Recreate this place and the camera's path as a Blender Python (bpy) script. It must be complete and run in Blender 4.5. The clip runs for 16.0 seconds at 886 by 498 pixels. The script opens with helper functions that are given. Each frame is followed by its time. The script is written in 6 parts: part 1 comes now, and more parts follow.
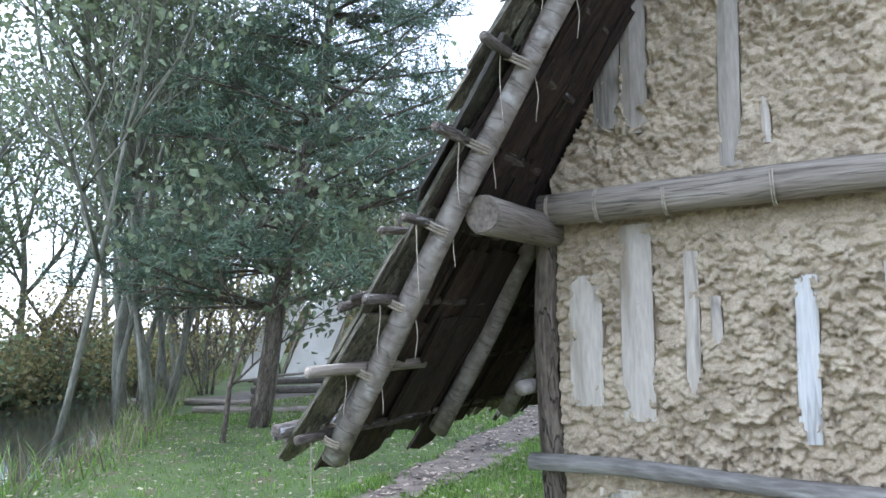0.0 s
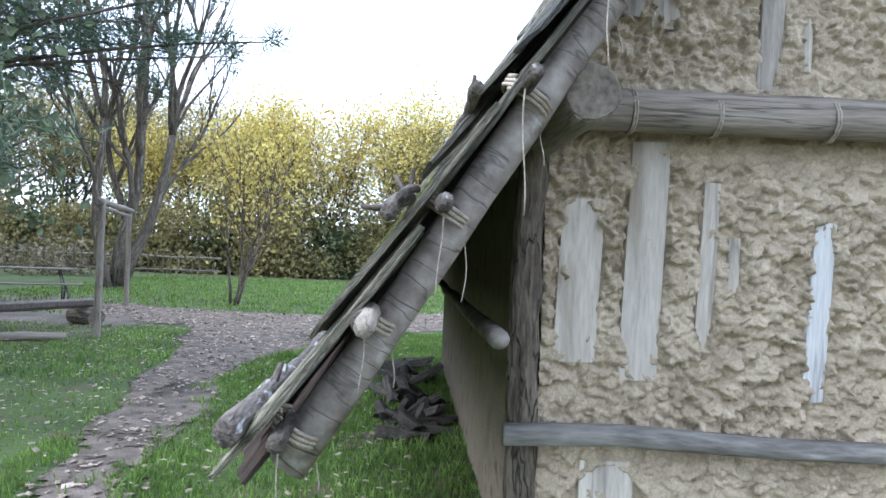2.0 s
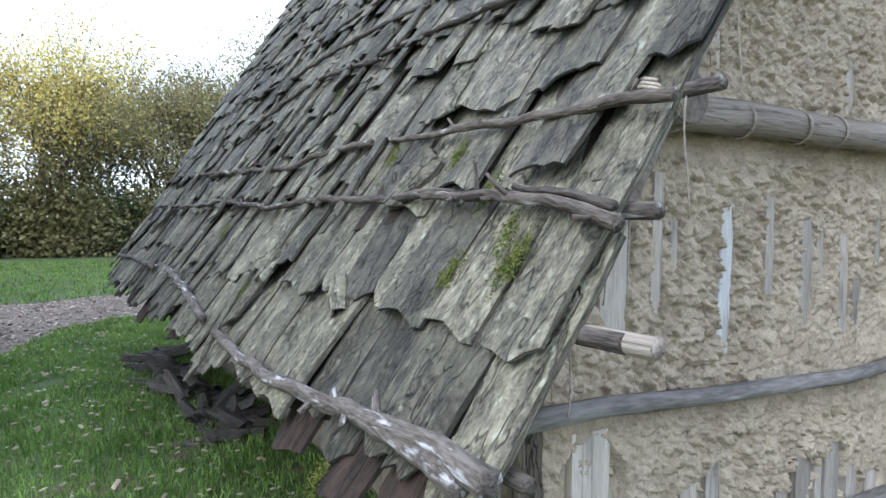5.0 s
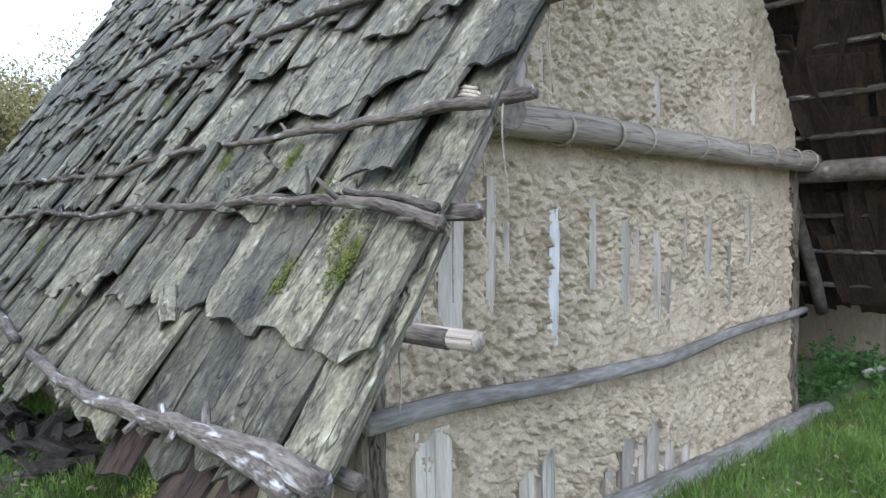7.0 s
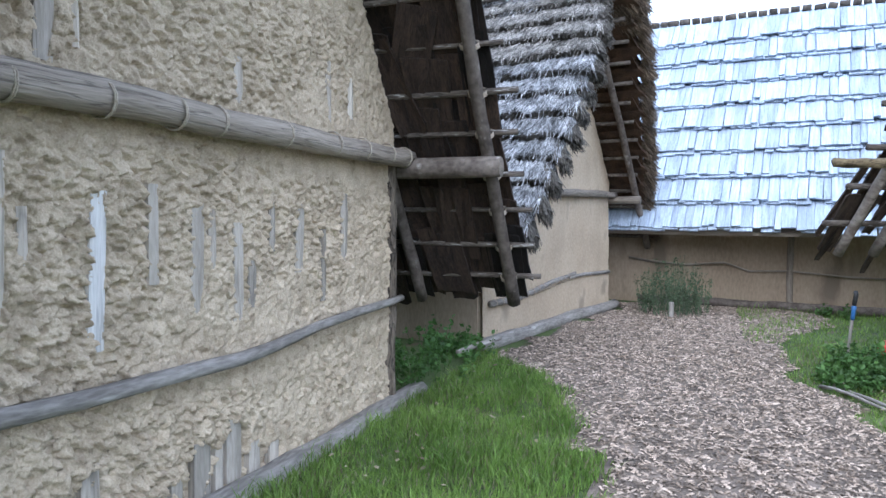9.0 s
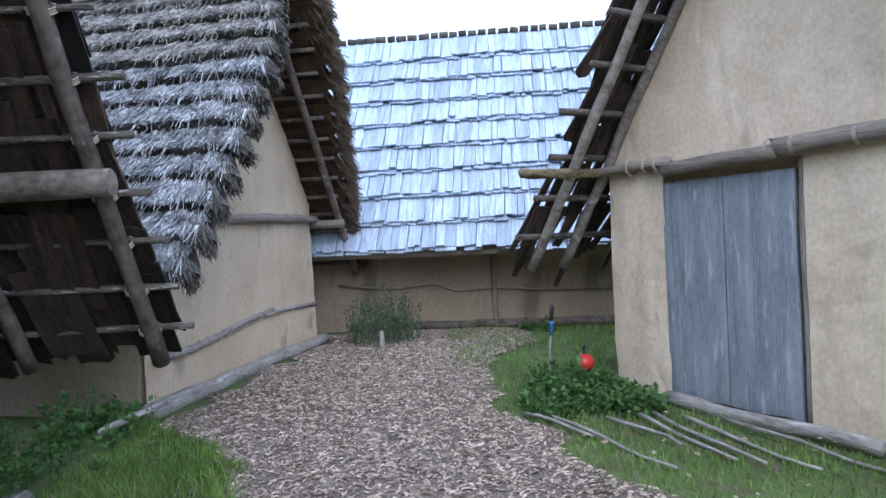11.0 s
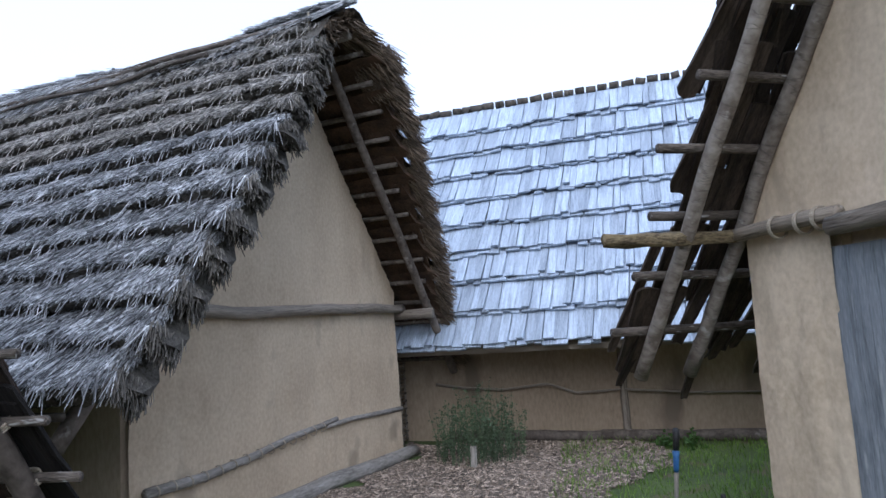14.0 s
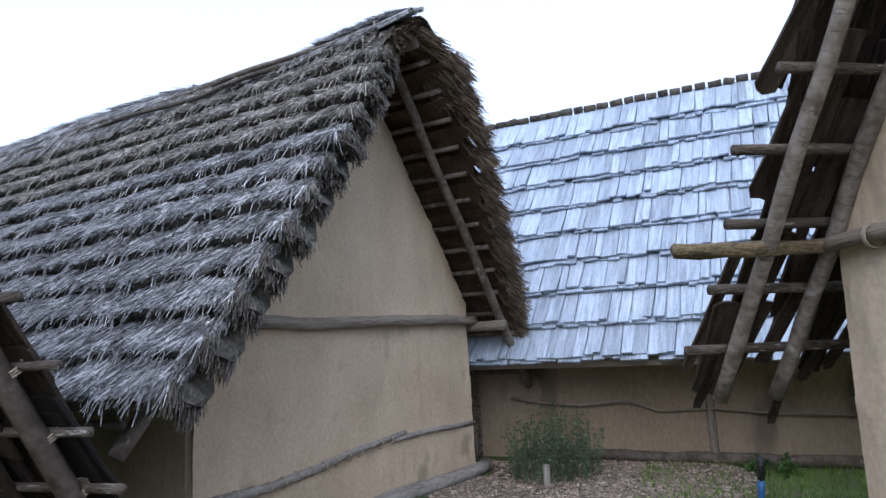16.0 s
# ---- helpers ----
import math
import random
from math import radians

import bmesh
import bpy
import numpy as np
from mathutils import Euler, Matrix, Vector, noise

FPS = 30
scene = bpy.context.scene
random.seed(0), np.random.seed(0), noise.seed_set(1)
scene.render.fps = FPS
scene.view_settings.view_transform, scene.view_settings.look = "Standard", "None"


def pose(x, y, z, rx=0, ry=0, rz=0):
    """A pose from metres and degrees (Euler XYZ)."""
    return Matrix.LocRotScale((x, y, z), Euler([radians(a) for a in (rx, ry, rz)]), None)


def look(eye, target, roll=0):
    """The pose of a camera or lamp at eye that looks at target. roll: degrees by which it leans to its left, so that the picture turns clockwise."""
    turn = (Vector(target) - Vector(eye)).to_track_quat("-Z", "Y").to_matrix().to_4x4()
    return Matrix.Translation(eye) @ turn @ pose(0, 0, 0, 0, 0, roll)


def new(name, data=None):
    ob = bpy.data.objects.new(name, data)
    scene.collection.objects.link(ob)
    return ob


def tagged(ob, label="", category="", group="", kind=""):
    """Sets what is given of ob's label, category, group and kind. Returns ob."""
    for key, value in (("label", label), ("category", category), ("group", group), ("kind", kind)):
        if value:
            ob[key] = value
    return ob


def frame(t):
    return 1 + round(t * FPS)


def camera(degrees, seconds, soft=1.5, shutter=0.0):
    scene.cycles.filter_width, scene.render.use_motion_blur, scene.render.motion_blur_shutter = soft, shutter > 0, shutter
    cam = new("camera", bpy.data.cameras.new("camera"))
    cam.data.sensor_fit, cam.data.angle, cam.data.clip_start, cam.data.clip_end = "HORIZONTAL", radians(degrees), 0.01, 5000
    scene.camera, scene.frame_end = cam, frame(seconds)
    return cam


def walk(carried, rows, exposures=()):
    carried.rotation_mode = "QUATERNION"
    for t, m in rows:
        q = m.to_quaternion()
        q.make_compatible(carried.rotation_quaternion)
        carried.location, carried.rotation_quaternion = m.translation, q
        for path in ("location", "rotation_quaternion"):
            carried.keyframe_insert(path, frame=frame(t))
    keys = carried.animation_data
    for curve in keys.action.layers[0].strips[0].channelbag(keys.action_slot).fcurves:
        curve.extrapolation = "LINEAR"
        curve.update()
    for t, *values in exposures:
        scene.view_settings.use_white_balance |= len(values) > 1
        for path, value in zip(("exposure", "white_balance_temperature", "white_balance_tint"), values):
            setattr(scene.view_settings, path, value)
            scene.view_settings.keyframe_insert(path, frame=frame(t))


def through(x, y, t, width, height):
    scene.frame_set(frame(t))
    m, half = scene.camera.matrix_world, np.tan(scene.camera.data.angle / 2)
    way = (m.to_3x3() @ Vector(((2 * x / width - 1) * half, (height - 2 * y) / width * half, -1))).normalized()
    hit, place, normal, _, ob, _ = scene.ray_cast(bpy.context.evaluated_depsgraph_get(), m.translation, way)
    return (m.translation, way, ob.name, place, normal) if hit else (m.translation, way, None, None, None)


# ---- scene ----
cam = camera(64.8, 16.0)
PATH = [
    (0, (0.042, 0.029, 1.464), (-0.968, 1.742, 1.684), -1.6),
    (0.5, (-0.428, 0.16, 1.458), (-1.305, 1.954, 1.576), -1.6),
    (1, (-0.885, 0.359, 1.448), (-1.396, 2.292, 1.499), -1.0),
    (1.5, (-1.284, 0.549, 1.485), (-1.569, 2.524, 1.631), 0.7),
    (2, (-1.698, 0.653, 1.462), (-1.593, 2.65, 1.471), 2.4),
    (2.5, (-2.016, 0.815, 1.47), (-1.632, 2.778, 1.449), 3.2),
    (3, (-2.334, 1.077, 1.498), (-1.767, 2.994, 1.557), 1.8),
    (3.5, (-2.611, 1.159, 1.528), (-1.814, 2.992, 1.453), 1.4),
    (3.7, (-2.711, 1.166, 1.548), (-1.823, 2.952, 1.394), 1.3),
    (5.8, (-2.832, 1.082, 1.553), (-1.783, 2.784, 1.506), -0.5),
    (6, (-2.826, 1.076, 1.55), (-1.755, 2.764, 1.494), -0.7),
    (6.5, (-2.808, 1.07, 1.55), (-1.639, 2.691, 1.482), -0.6),
    (7, (-2.793, 1.062, 1.544), (-1.45, 2.542, 1.479), -0.9),
    (7.5, (-2.808, 1.065, 1.538), (-1.569, 2.634, 1.473), -1.0),
    (8, (-2.728, 1.059, 1.541), (-1.399, 2.549, 1.428), -0.5),
    (8.2, (-2.669, 1.039, 1.541), (-1.216, 2.409, 1.426), -0.7),
    (8.5, (-2.55, 0.954, 1.552), (-0.93, 2.118, 1.413), -0.3),
    (9, (-2.325, 0.823, 1.539), (-0.46, 1.537, 1.441), 0.4),
    (9.1, (-2.27, 0.83, 1.553), (-0.38, 1.476, 1.446), 0.7),
    (9.5, (-2.088, 0.804, 1.524), (-0.129, 1.186, 1.403), 1.5),
    (9.6, (-2.012, 0.819, 1.521), (-0.038, 1.11, 1.387), 1.1),
    (10, (-1.751, 0.822, 1.517), (0.245, 0.88, 1.413), 0.1),
    (10.2, (-1.616, 0.783, 1.516), (0.382, 0.766, 1.422), -1.2),
    (12.3, (-0.283, 0.079, 1.555), (1.697, 0.271, 1.766), -3.7),
    (12.5, (-0.16, 0.002, 1.564), (1.803, 0.333, 1.75), -3.0),
    (13, (0.203, -0.016, 1.547), (2.177, 0.263, 1.711), -2.6),
    (13.5, (0.461, -0.017, 1.576), (2.444, 0.142, 1.781), -3.4),
    (14, (0.742, -0.175, 1.573), (2.684, 0.245, 1.803), -3.5),
    (14.5, (0.913, -0.285, 1.593), (2.8, 0.332, 1.837), -2.3),
    (15, (0.972, -0.312, 1.591), (2.868, 0.274, 1.839), -2.5),
    (15.5, (0.985, -0.313, 1.59), (2.866, 0.314, 1.851), -2.6),
    (16, (0.974, -0.315, 1.593), (2.843, 0.343, 1.864), -2.7),
]
walk(cam, [(t, look(e, g, r)) for t, e, g, r in PATH], [(0, 2.1, 5550, 12), (2, 1.98, 5550, 11), (3.5, 1.56, 5600, 11), (6.0, 1.7, 5600, 11), (8.0, 1.82, 5600, 11), (9.0, 1.74, 5400, 12), (10.0, 1.65, 5250, 13), (12.5, 1.0, 5400, 13), (16, 0.95, 5700, 14)])


# ---------- world, sun, exposure ----------
world = bpy.data.worlds.new("sky")
scene.world = world
world.use_nodes = True
wn = world.node_tree
sky = wn.nodes.new("ShaderNodeTexSky")
sky.sky_type = "NISHITA"
sky.sun_disc = False
sky.sun_elevation = radians(38)
sky.sun_rotation = radians(263)
sky.dust_density = 1.2
veil = wn.nodes.new("ShaderNodeMix")  # thin even cloud over the blue
veil.data_type = "RGBA"
veil.inputs[0].default_value = 0.72
wn.links.new(sky.outputs["Color"], veil.inputs[6])
veil.inputs[7].default_value = (4.6, 4.85, 5.3, 1)
wn.links.new(veil.outputs[2], wn.nodes["Background"].inputs["Color"])
wn.nodes["Background"].inputs["Strength"].default_value = 0.15
sun = new("sun", bpy.data.lights.new("sun", "SUN"))
sun.data.energy = 0.9
sun.data.angle = radians(55)
sun.data.color = (1.0, 0.95, 0.88)
sun.matrix_world = look((-16, -2, 14), (0, 0, 0))


# ---------- materials ----------
def material(name, dark, light, scale=8.0, rough=0.85, bump=0.3, fine=60.0, stretch=(1, 1, 1), spots=None,
             spot_scale=3.0, spot_amount=0.5, vary=0.0, metal=0.0, island=0.0, coords="Object", cracks=None, deep=0.02, split=0.45, lumps=None):
    """A two-scale noise material in object space; spots: a third colour in patches; vary: random tint per object."""
    m = bpy.data.materials.new(name)
    m.use_nodes = True
    t = m.node_tree
    N, L = t.nodes.new, t.links.new
    bsdf = t.nodes["Principled BSDF"]
    bsdf.inputs["Roughness"].default_value = rough
    bsdf.inputs["Metallic"].default_value = metal
    if coords == "grain":
        co = N("ShaderNodeAttribute")
        co.attribute_name = "grain"
        src = co.outputs["Vector"]
    else:
        src = N("ShaderNodeTexCoord").outputs["Object"]
    mp = N("ShaderNodeMapping")
    mp.inputs["Scale"].default_value = stretch
    L(src, mp.inputs["Vector"])
    vec = mp.outputs["Vector"]
    info = N("ShaderNodeObjectInfo")
    if vary:
        add = N("ShaderNodeVectorMath")
        add.operation = "MULTIPLY_ADD"
        comb = N("ShaderNodeCombineXYZ")
        for k in range(3):
            L(info.outputs["Random"], comb.inputs[k])
        L(comb.outputs[0], add.inputs[0])
        add.inputs[1].default_value = (37, 53, 29)
        L(vec, add.inputs[2])
        vec = add.outputs[0]
    big = N("ShaderNodeTexNoise")
    big.inputs["Scale"].default_value = scale
    big.inputs["Detail"].default_value = 5
    L(vec, big.inputs["Vector"])
    small = N("ShaderNodeTexNoise")
    small.inputs["Scale"].default_value = fine
    small.inputs["Detail"].default_value = 4
    L(vec, small.inputs["Vector"])
    mix = N("ShaderNodeMix")
    mix.data_type = "FLOAT"
    mix.inputs[0].default_value = 0.45
    L(big.outputs["Fac"], mix.inputs[2])
    L(small.outputs["Fac"], mix.inputs[3])
    ramp = N("ShaderNodeValToRGB")
    ramp.color_ramp.elements[0].position = 0.36
    ramp.color_ramp.elements[0].color = (*dark, 1)
    ramp.color_ramp.elements[1].position = 0.64
    ramp.color_ramp.elements[1].color = (*light, 1)
    L(mix.outputs[0], ramp.inputs["Fac"])
    col = ramp.outputs["Color"]
    if spots:
        sp = N("ShaderNodeTexNoise")
        sp.inputs["Scale"].default_value = spot_scale
        sp.inputs["Detail"].default_value = 6
        L(vec, sp.inputs["Vector"])
        sr = N("ShaderNodeValToRGB")
        sr.color_ramp.elements[0].position = 0.70 - 0.3 * spot_amount
        sr.color_ramp.elements[1].position = 0.80 - 0.3 * spot_amount
        L(sp.outputs["Fac"], sr.inputs["Fac"])
        mx = N("ShaderNodeMix")
        mx.data_type = "RGBA"
        L(sr.outputs["Color"], mx.inputs[0])
        L(col, mx.inputs[6])
        mx.inputs[7].default_value = (*spots, 1)
        col = mx.outputs[2]
    height = mix.outputs[0]
    if cracks:  # fine lengthwise splits
        cm = N("ShaderNodeMapping")
        cm.inputs["Scale"].default_value = cracks
        L(src, cm.inputs["Vector"])
        cadd = N("ShaderNodeVectorMath")
        cadd.operation = "ADD"
        L(cm.outputs["Vector"], cadd.inputs[0])
        L(info.outputs["Random"], cadd.inputs[1])
        cn = N("ShaderNodeTexNoise")
        cn.inputs["Scale"].default_value = 1.0
        cn.inputs["Detail"].default_value = 3
        L(cadd.outputs[0], cn.inputs["Vector"])
        cr = N("ShaderNodeValToRGB")
        e = cr.color_ramp.elements
        e[0].position, e[0].color = 0.482, (1, 1, 1, 1)
        e[1].position, e[1].color = 0.518, (1, 1, 1, 1)
        mid = e.new(0.5)
        mid.color = (split, split, split, 1)
        L(cn.outputs["Fac"], cr.inputs["Fac"])
        cmul = N("ShaderNodeMix")
        cmul.data_type, cmul.blend_type = "RGBA", "MULTIPLY"
        cmul.inputs[0].default_value = 1.0
        L(col, cmul.inputs[6])
        L(cr.outputs["Color"], cmul.inputs[7])
        col = cmul.outputs[2]
        hm = N("ShaderNodeMath")
        hm.operation = "MULTIPLY"
        L(height, hm.inputs[0])
        L(cr.outputs["Color"], hm.inputs[1])
        height = hm.outputs[0]
    if lumps:  # small pressed lumps, relief only
        vo = N("ShaderNodeTexVoronoi")
        vo.inputs["Scale"].default_value = lumps
        warp = N("ShaderNodeMix")
        warp.data_type = "VECTOR"
        warp.inputs[0].default_value = 0.04
        L(vec, warp.inputs[4])
        L(small.outputs["Color"], warp.inputs[5])
        L(warp.outputs[1], vo.inputs["Vector"])
        lm = N("ShaderNodeMath")
        lm.operation = "MULTIPLY_ADD"
        L(vo.outputs["Distance"], lm.inputs[0])
        lm.inputs[1].default_value = -0.7
        L(height, lm.inputs[2])
        height = lm.outputs[0]
    if vary or island:
        hsv = N("ShaderNodeHueSaturation")
        mr = N("ShaderNodeMapRange")
        amount = vary or island
        mr.inputs[3].default_value, mr.inputs[4].default_value = 1 - amount, 1 + amount
        if island:
            geo = N("ShaderNodeNewGeometry")
            L(geo.outputs["Random Per Island"], mr.inputs[0])
        else:
            L(info.outputs["Random"], mr.inputs[0])
        L(mr.outputs[0], hsv.inputs["Value"])
        L(col, hsv.inputs["Color"])
        col = hsv.outputs["Color"]
    L(col, bsdf.inputs["Base Color"])
    bp = N("ShaderNodeBump")
    bp.inputs["Strength"].default_value = bump
    bp.inputs["Distance"].default_value = deep
    L(height, bp.inputs["Height"])
    L(bp.outputs["Normal"], bsdf.inputs["Normal"])
    return m


M_daub = material("rough_daub", (0.36, 0.288, 0.195), (0.60, 0.50, 0.36), 6.0, 0.95, 0.6, 95.0, spots=(0.30, 0.235, 0.155), spot_scale=13.0, spot_amount=0.34, deep=0.022)
# Darker daub: the shadow below the eave is put into this colour.
M_daub_shaded = material("eave_shaded_daub", (0.17, 0.135, 0.095), (0.30, 0.245, 0.175), 4.0, 0.95, 0.8, 60.0, spots=(0.11, 0.085, 0.06), spot_scale=4.0, spot_amount=0.4)
M_clay = material("smooth_clay", (0.44, 0.345, 0.238), (0.60, 0.49, 0.348), 1.6, 0.92, 0.35, 30.0, (1, 1, 0.85), spots=(0.36, 0.29, 0.205), spot_scale=1.7, spot_amount=0.32)
M_clay_light = material("pale_clay", (0.51, 0.41, 0.285), (0.70, 0.585, 0.43), 1.8, 0.92, 0.5, 30.0, (1, 1, 0.8), spots=(0.43, 0.35, 0.25), spot_scale=2.4, spot_amount=0.28)
# Dark clay: eave shade is painted into the colour, along with some dirt.
M_clay_dark = material("shaded_stained_clay", (0.27, 0.21, 0.145), (0.42, 0.335, 0.24), 1.2, 0.92, 0.25, 30.0, (1, 1, 0.4), spots=(0.21, 0.165, 0.12), spot_scale=1.6, spot_amount=0.4)
M_strip = material("split_plank_grey", (0.37, 0.325, 0.265), (0.55, 0.495, 0.415), 3.0, 0.8, 0.35, 24.0, (3, 3, 0.5), vary=0.3, spots=(0.27, 0.22, 0.16), spot_scale=1.6, spot_amount=0.3, cracks=(5, 5, 0.35), split=0.6)
M_strip_white = material("bleached_split_plank", (0.55, 0.535, 0.505), (0.74, 0.725, 0.69), 3.0, 0.7, 0.3, 24.0, (5, 5, 0.4), cracks=(7, 7, 0.4), split=0.65)
M_log = material("weathered_log", (0.175, 0.145, 0.112), (0.345, 0.30, 0.245), 1.0, 0.85, 0.7, 5.0, (1.6, 20, 20), spots=(0.40, 0.375, 0.33), spot_scale=0.35, spot_amount=0.30, vary=0.2, coords="grain", cracks=(0.9, 22, 22), split=0.5)
M_birch = material("pale_bark_pole", (0.125, 0.10, 0.08), (0.33, 0.295, 0.255), 1.0, 0.7, 0.7, 3.0, (9.0, 7, 7), spots=(0.43, 0.41, 0.375), spot_scale=1.1, spot_amount=0.26, vary=0.2, coords="grain", cracks=(11.0, 2.0, 2.0), split=0.65)
M_stick = material("grey_stick", (0.035, 0.027, 0.021), (0.15, 0.125, 0.10), 1.0, 0.85, 0.9, 4.0, (5.0, 26, 26), spots=(0.42, 0.41, 0.385), spot_scale=1.5, spot_amount=0.30, vary=0.25, coords="grain")
M_sill = material("pale_sill_log", (0.16, 0.145, 0.125), (0.36, 0.335, 0.30), 1.0, 0.8, 0.8, 4.0, (2.6, 12, 12), spots=(0.52, 0.49, 0.45), spot_scale=0.9, spot_amount=0.28, vary=0.12, coords="grain")
M_lichen = material("lichen_branch", (0.06, 0.047, 0.037), (0.22, 0.19, 0.16), 1.0, 0.85, 0.9, 4.0, (6.0, 26, 26), spots=(0.55, 0.55, 0.55), spot_scale=1.3, spot_amount=0.40, vary=0.1, coords="grain")
M_cut = material("cut_log_end", (0.09, 0.075, 0.058), (0.24, 0.20, 0.155), 14.0, 0.9, 0.4, 60.0)
M_slab = material("weathered_bark_slab", (0.026, 0.0235, 0.0145), (0.222, 0.206, 0.138), 10.0, 0.66, 1.0, 60.0, (1.7, 0.9, 1.0), spots=(0.265, 0.262, 0.195), spot_scale=20.0, spot_amount=0.36, vary=0.55, coords="grain", cracks=(12, 3.4, 3), deep=0.03, split=0.4)
# Brown bark pushed near black: the unlit roof underside is in the colour.
M_slab_in = material("underside_shade_bark", (0.009, 0.006, 0.004), (0.052, 0.032, 0.021), 5.0, 0.9, 0.9, 28.0, (4.0, 1.0, 1.0), vary=0.8, coords="grain", cracks=(14, 1.6, 3))
M_pole_brown = material("brown_bark_pole", (0.055, 0.043, 0.034), (0.185, 0.155, 0.128), 1.0, 0.8, 0.7, 3.0, (7.0, 8, 8), spots=(0.30, 0.275, 0.245), spot_scale=1.2, spot_amount=0.24, vary=0.2, coords="grain")
M_slab_far = material("weathered_bark_slab_joined", (0.026, 0.0235, 0.0145), (0.222, 0.206, 0.138), 10.0, 0.66, 1.0, 60.0, (1.7, 0.9, 1.0), spots=(0.265, 0.262, 0.195), spot_scale=20.0, spot_amount=0.36, island=0.55, coords="grain", cracks=(12, 3.4, 3), deep=0.03, split=0.4)
M_heap = material("old_dark_bark", (0.03, 0.026, 0.022), (0.115, 0.10, 0.082), 6.0, 0.95, 0.8, 30.0, (3.0, 1.0, 1.0), vary=0.35)
M_moss = material("moss", (0.07, 0.092, 0.010), (0.20, 0.225, 0.028), 30.0, 0.95, 0.8, 120.0)
M_rope = material("hemp_rope", (0.30, 0.25, 0.19), (0.50, 0.44, 0.35), 40.0, 0.9, 0.5, 160.0)
M_reed = material("weathered_reed", (0.10, 0.102, 0.105), (0.50, 0.512, 0.525), 6.0, 0.55, 0.5, 40.0, island=0.85)
# Body kept dark so its colour gives the shade between the straws.
M_reed_dark = material("gap_shade_thatch", (0.030, 0.027, 0.022), (0.13, 0.12, 0.102), 12.0, 0.95, 0.9, 70.0)
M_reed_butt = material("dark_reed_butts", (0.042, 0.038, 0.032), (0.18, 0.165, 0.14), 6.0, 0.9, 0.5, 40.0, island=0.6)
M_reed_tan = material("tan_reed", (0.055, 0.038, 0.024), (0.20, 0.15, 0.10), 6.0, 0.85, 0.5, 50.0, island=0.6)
M_gnarl = material("gnarled_root_wood", (0.07, 0.052, 0.03), (0.27, 0.215, 0.12), 1.0, 0.9, 1.0, 4.0, (7.0, 22, 22), coords="grain")
M_slab_black = material("near_black_bark", (0.018, 0.013, 0.010), (0.085, 0.062, 0.045), 5.0, 0.9, 0.9, 28.0, (5.0, 1.0, 1.0), vary=0.5, coords="grain")
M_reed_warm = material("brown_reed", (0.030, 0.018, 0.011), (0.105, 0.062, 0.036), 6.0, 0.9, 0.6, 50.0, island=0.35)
M_reed_brown = material("brown_grey_reed", (0.10, 0.092, 0.08), (0.46, 0.44, 0.405), 6.0, 0.6, 0.5, 40.0, island=0.85)
# Silver-grey wood with blue added to imitate the reflected sky.
M_shingle = material("sky_tinted_shingle", (0.25, 0.305, 0.385), (0.53, 0.62, 0.735), 3.0, 0.38, 0.5, 22.0, (9.0, 0.8, 1.0), vary=0.22, coords="grain", cracks=(30, 1.0, 3), split=0.7)
M_shingle_far = material("sky_tinted_shingle_joined", (0.25, 0.305, 0.385), (0.53, 0.62, 0.735), 3.0, 0.38, 0.5, 22.0, (9.0, 0.8, 1.0), island=0.22, coords="grain", cracks=(30, 1.0, 3), split=0.7)
M_door = material("grey_weathered_door", (0.16, 0.18, 0.20), (0.30, 0.325, 0.35), 2.5, 0.75, 0.5, 26.0, (3.5, 1, 0.6), spots=(0.37, 0.39, 0.40), spot_scale=5.0, spot_amount=0.34, cracks=(11, 11, 0.2), split=0.72)
M_grass = material("meadow_grass", (0.030, 0.050, 0.012), (0.10, 0.145, 0.037), 0.9, 0.95, 0.8, 26.0, spots=(0.105, 0.085, 0.048), spot_scale=2.6, spot_amount=0.46)
M_chips = material("wood_chip_mulch", (0.06, 0.046, 0.034), (0.25, 0.205, 0.165), 5.0, 0.95, 1.0, 75.0, spots=(0.055, 0.045, 0.035), spot_scale=1.1, spot_amount=0.36)
M_chip = material("wood_chip", (0.12, 0.088, 0.062), (0.42, 0.345, 0.275), 9.0, 0.9, 0.3, 60.0, island=0.7)


def leaf_material(name, dark, light, through=0.35):
    m = material(name, dark, light, 1.5, 0.6, 0.1, 12.0, island=0.35)
    t = m.node_tree
    out = t.nodes["Material Output"]
    bsdf = t.nodes["Principled BSDF"]
    tr = t.nodes.new("ShaderNodeBsdfTranslucent")
    t.links.new(bsdf.inputs["Base Color"].links[0].from_socket, tr.inputs["Color"])
    mix = t.nodes.new("ShaderNodeMixShader")
    mix.inputs[0].default_value = through
    t.links.new(bsdf.outputs[0], mix.inputs[1])
    t.links.new(tr.outputs[0], mix.inputs[2])
    t.links.new(mix.outputs[0], out.inputs["Surface"])
    return m


M_blade = leaf_material("grass_blade", (0.09, 0.17, 0.024), (0.24, 0.36, 0.08), 0.4)
M_leaf = leaf_material("alder_leaf", (0.085, 0.12, 0.055), (0.215, 0.26, 0.125))
M_leaf_pale = leaf_material("willow_leaf", (0.11, 0.145, 0.08), (0.24, 0.28, 0.16))
M_leaf_yellow = leaf_material("autumn_leaf", (0.42, 0.345, 0.085), (0.74, 0.62, 0.19), 0.5)
M_leaf_olive = leaf_material("olive_leaf", (0.19, 0.17, 0.07), (0.40, 0.35, 0.155), 0.45)
M_needle = leaf_material("pine_needle", (0.07, 0.11, 0.072), (0.18, 0.25, 0.16), 0.25)
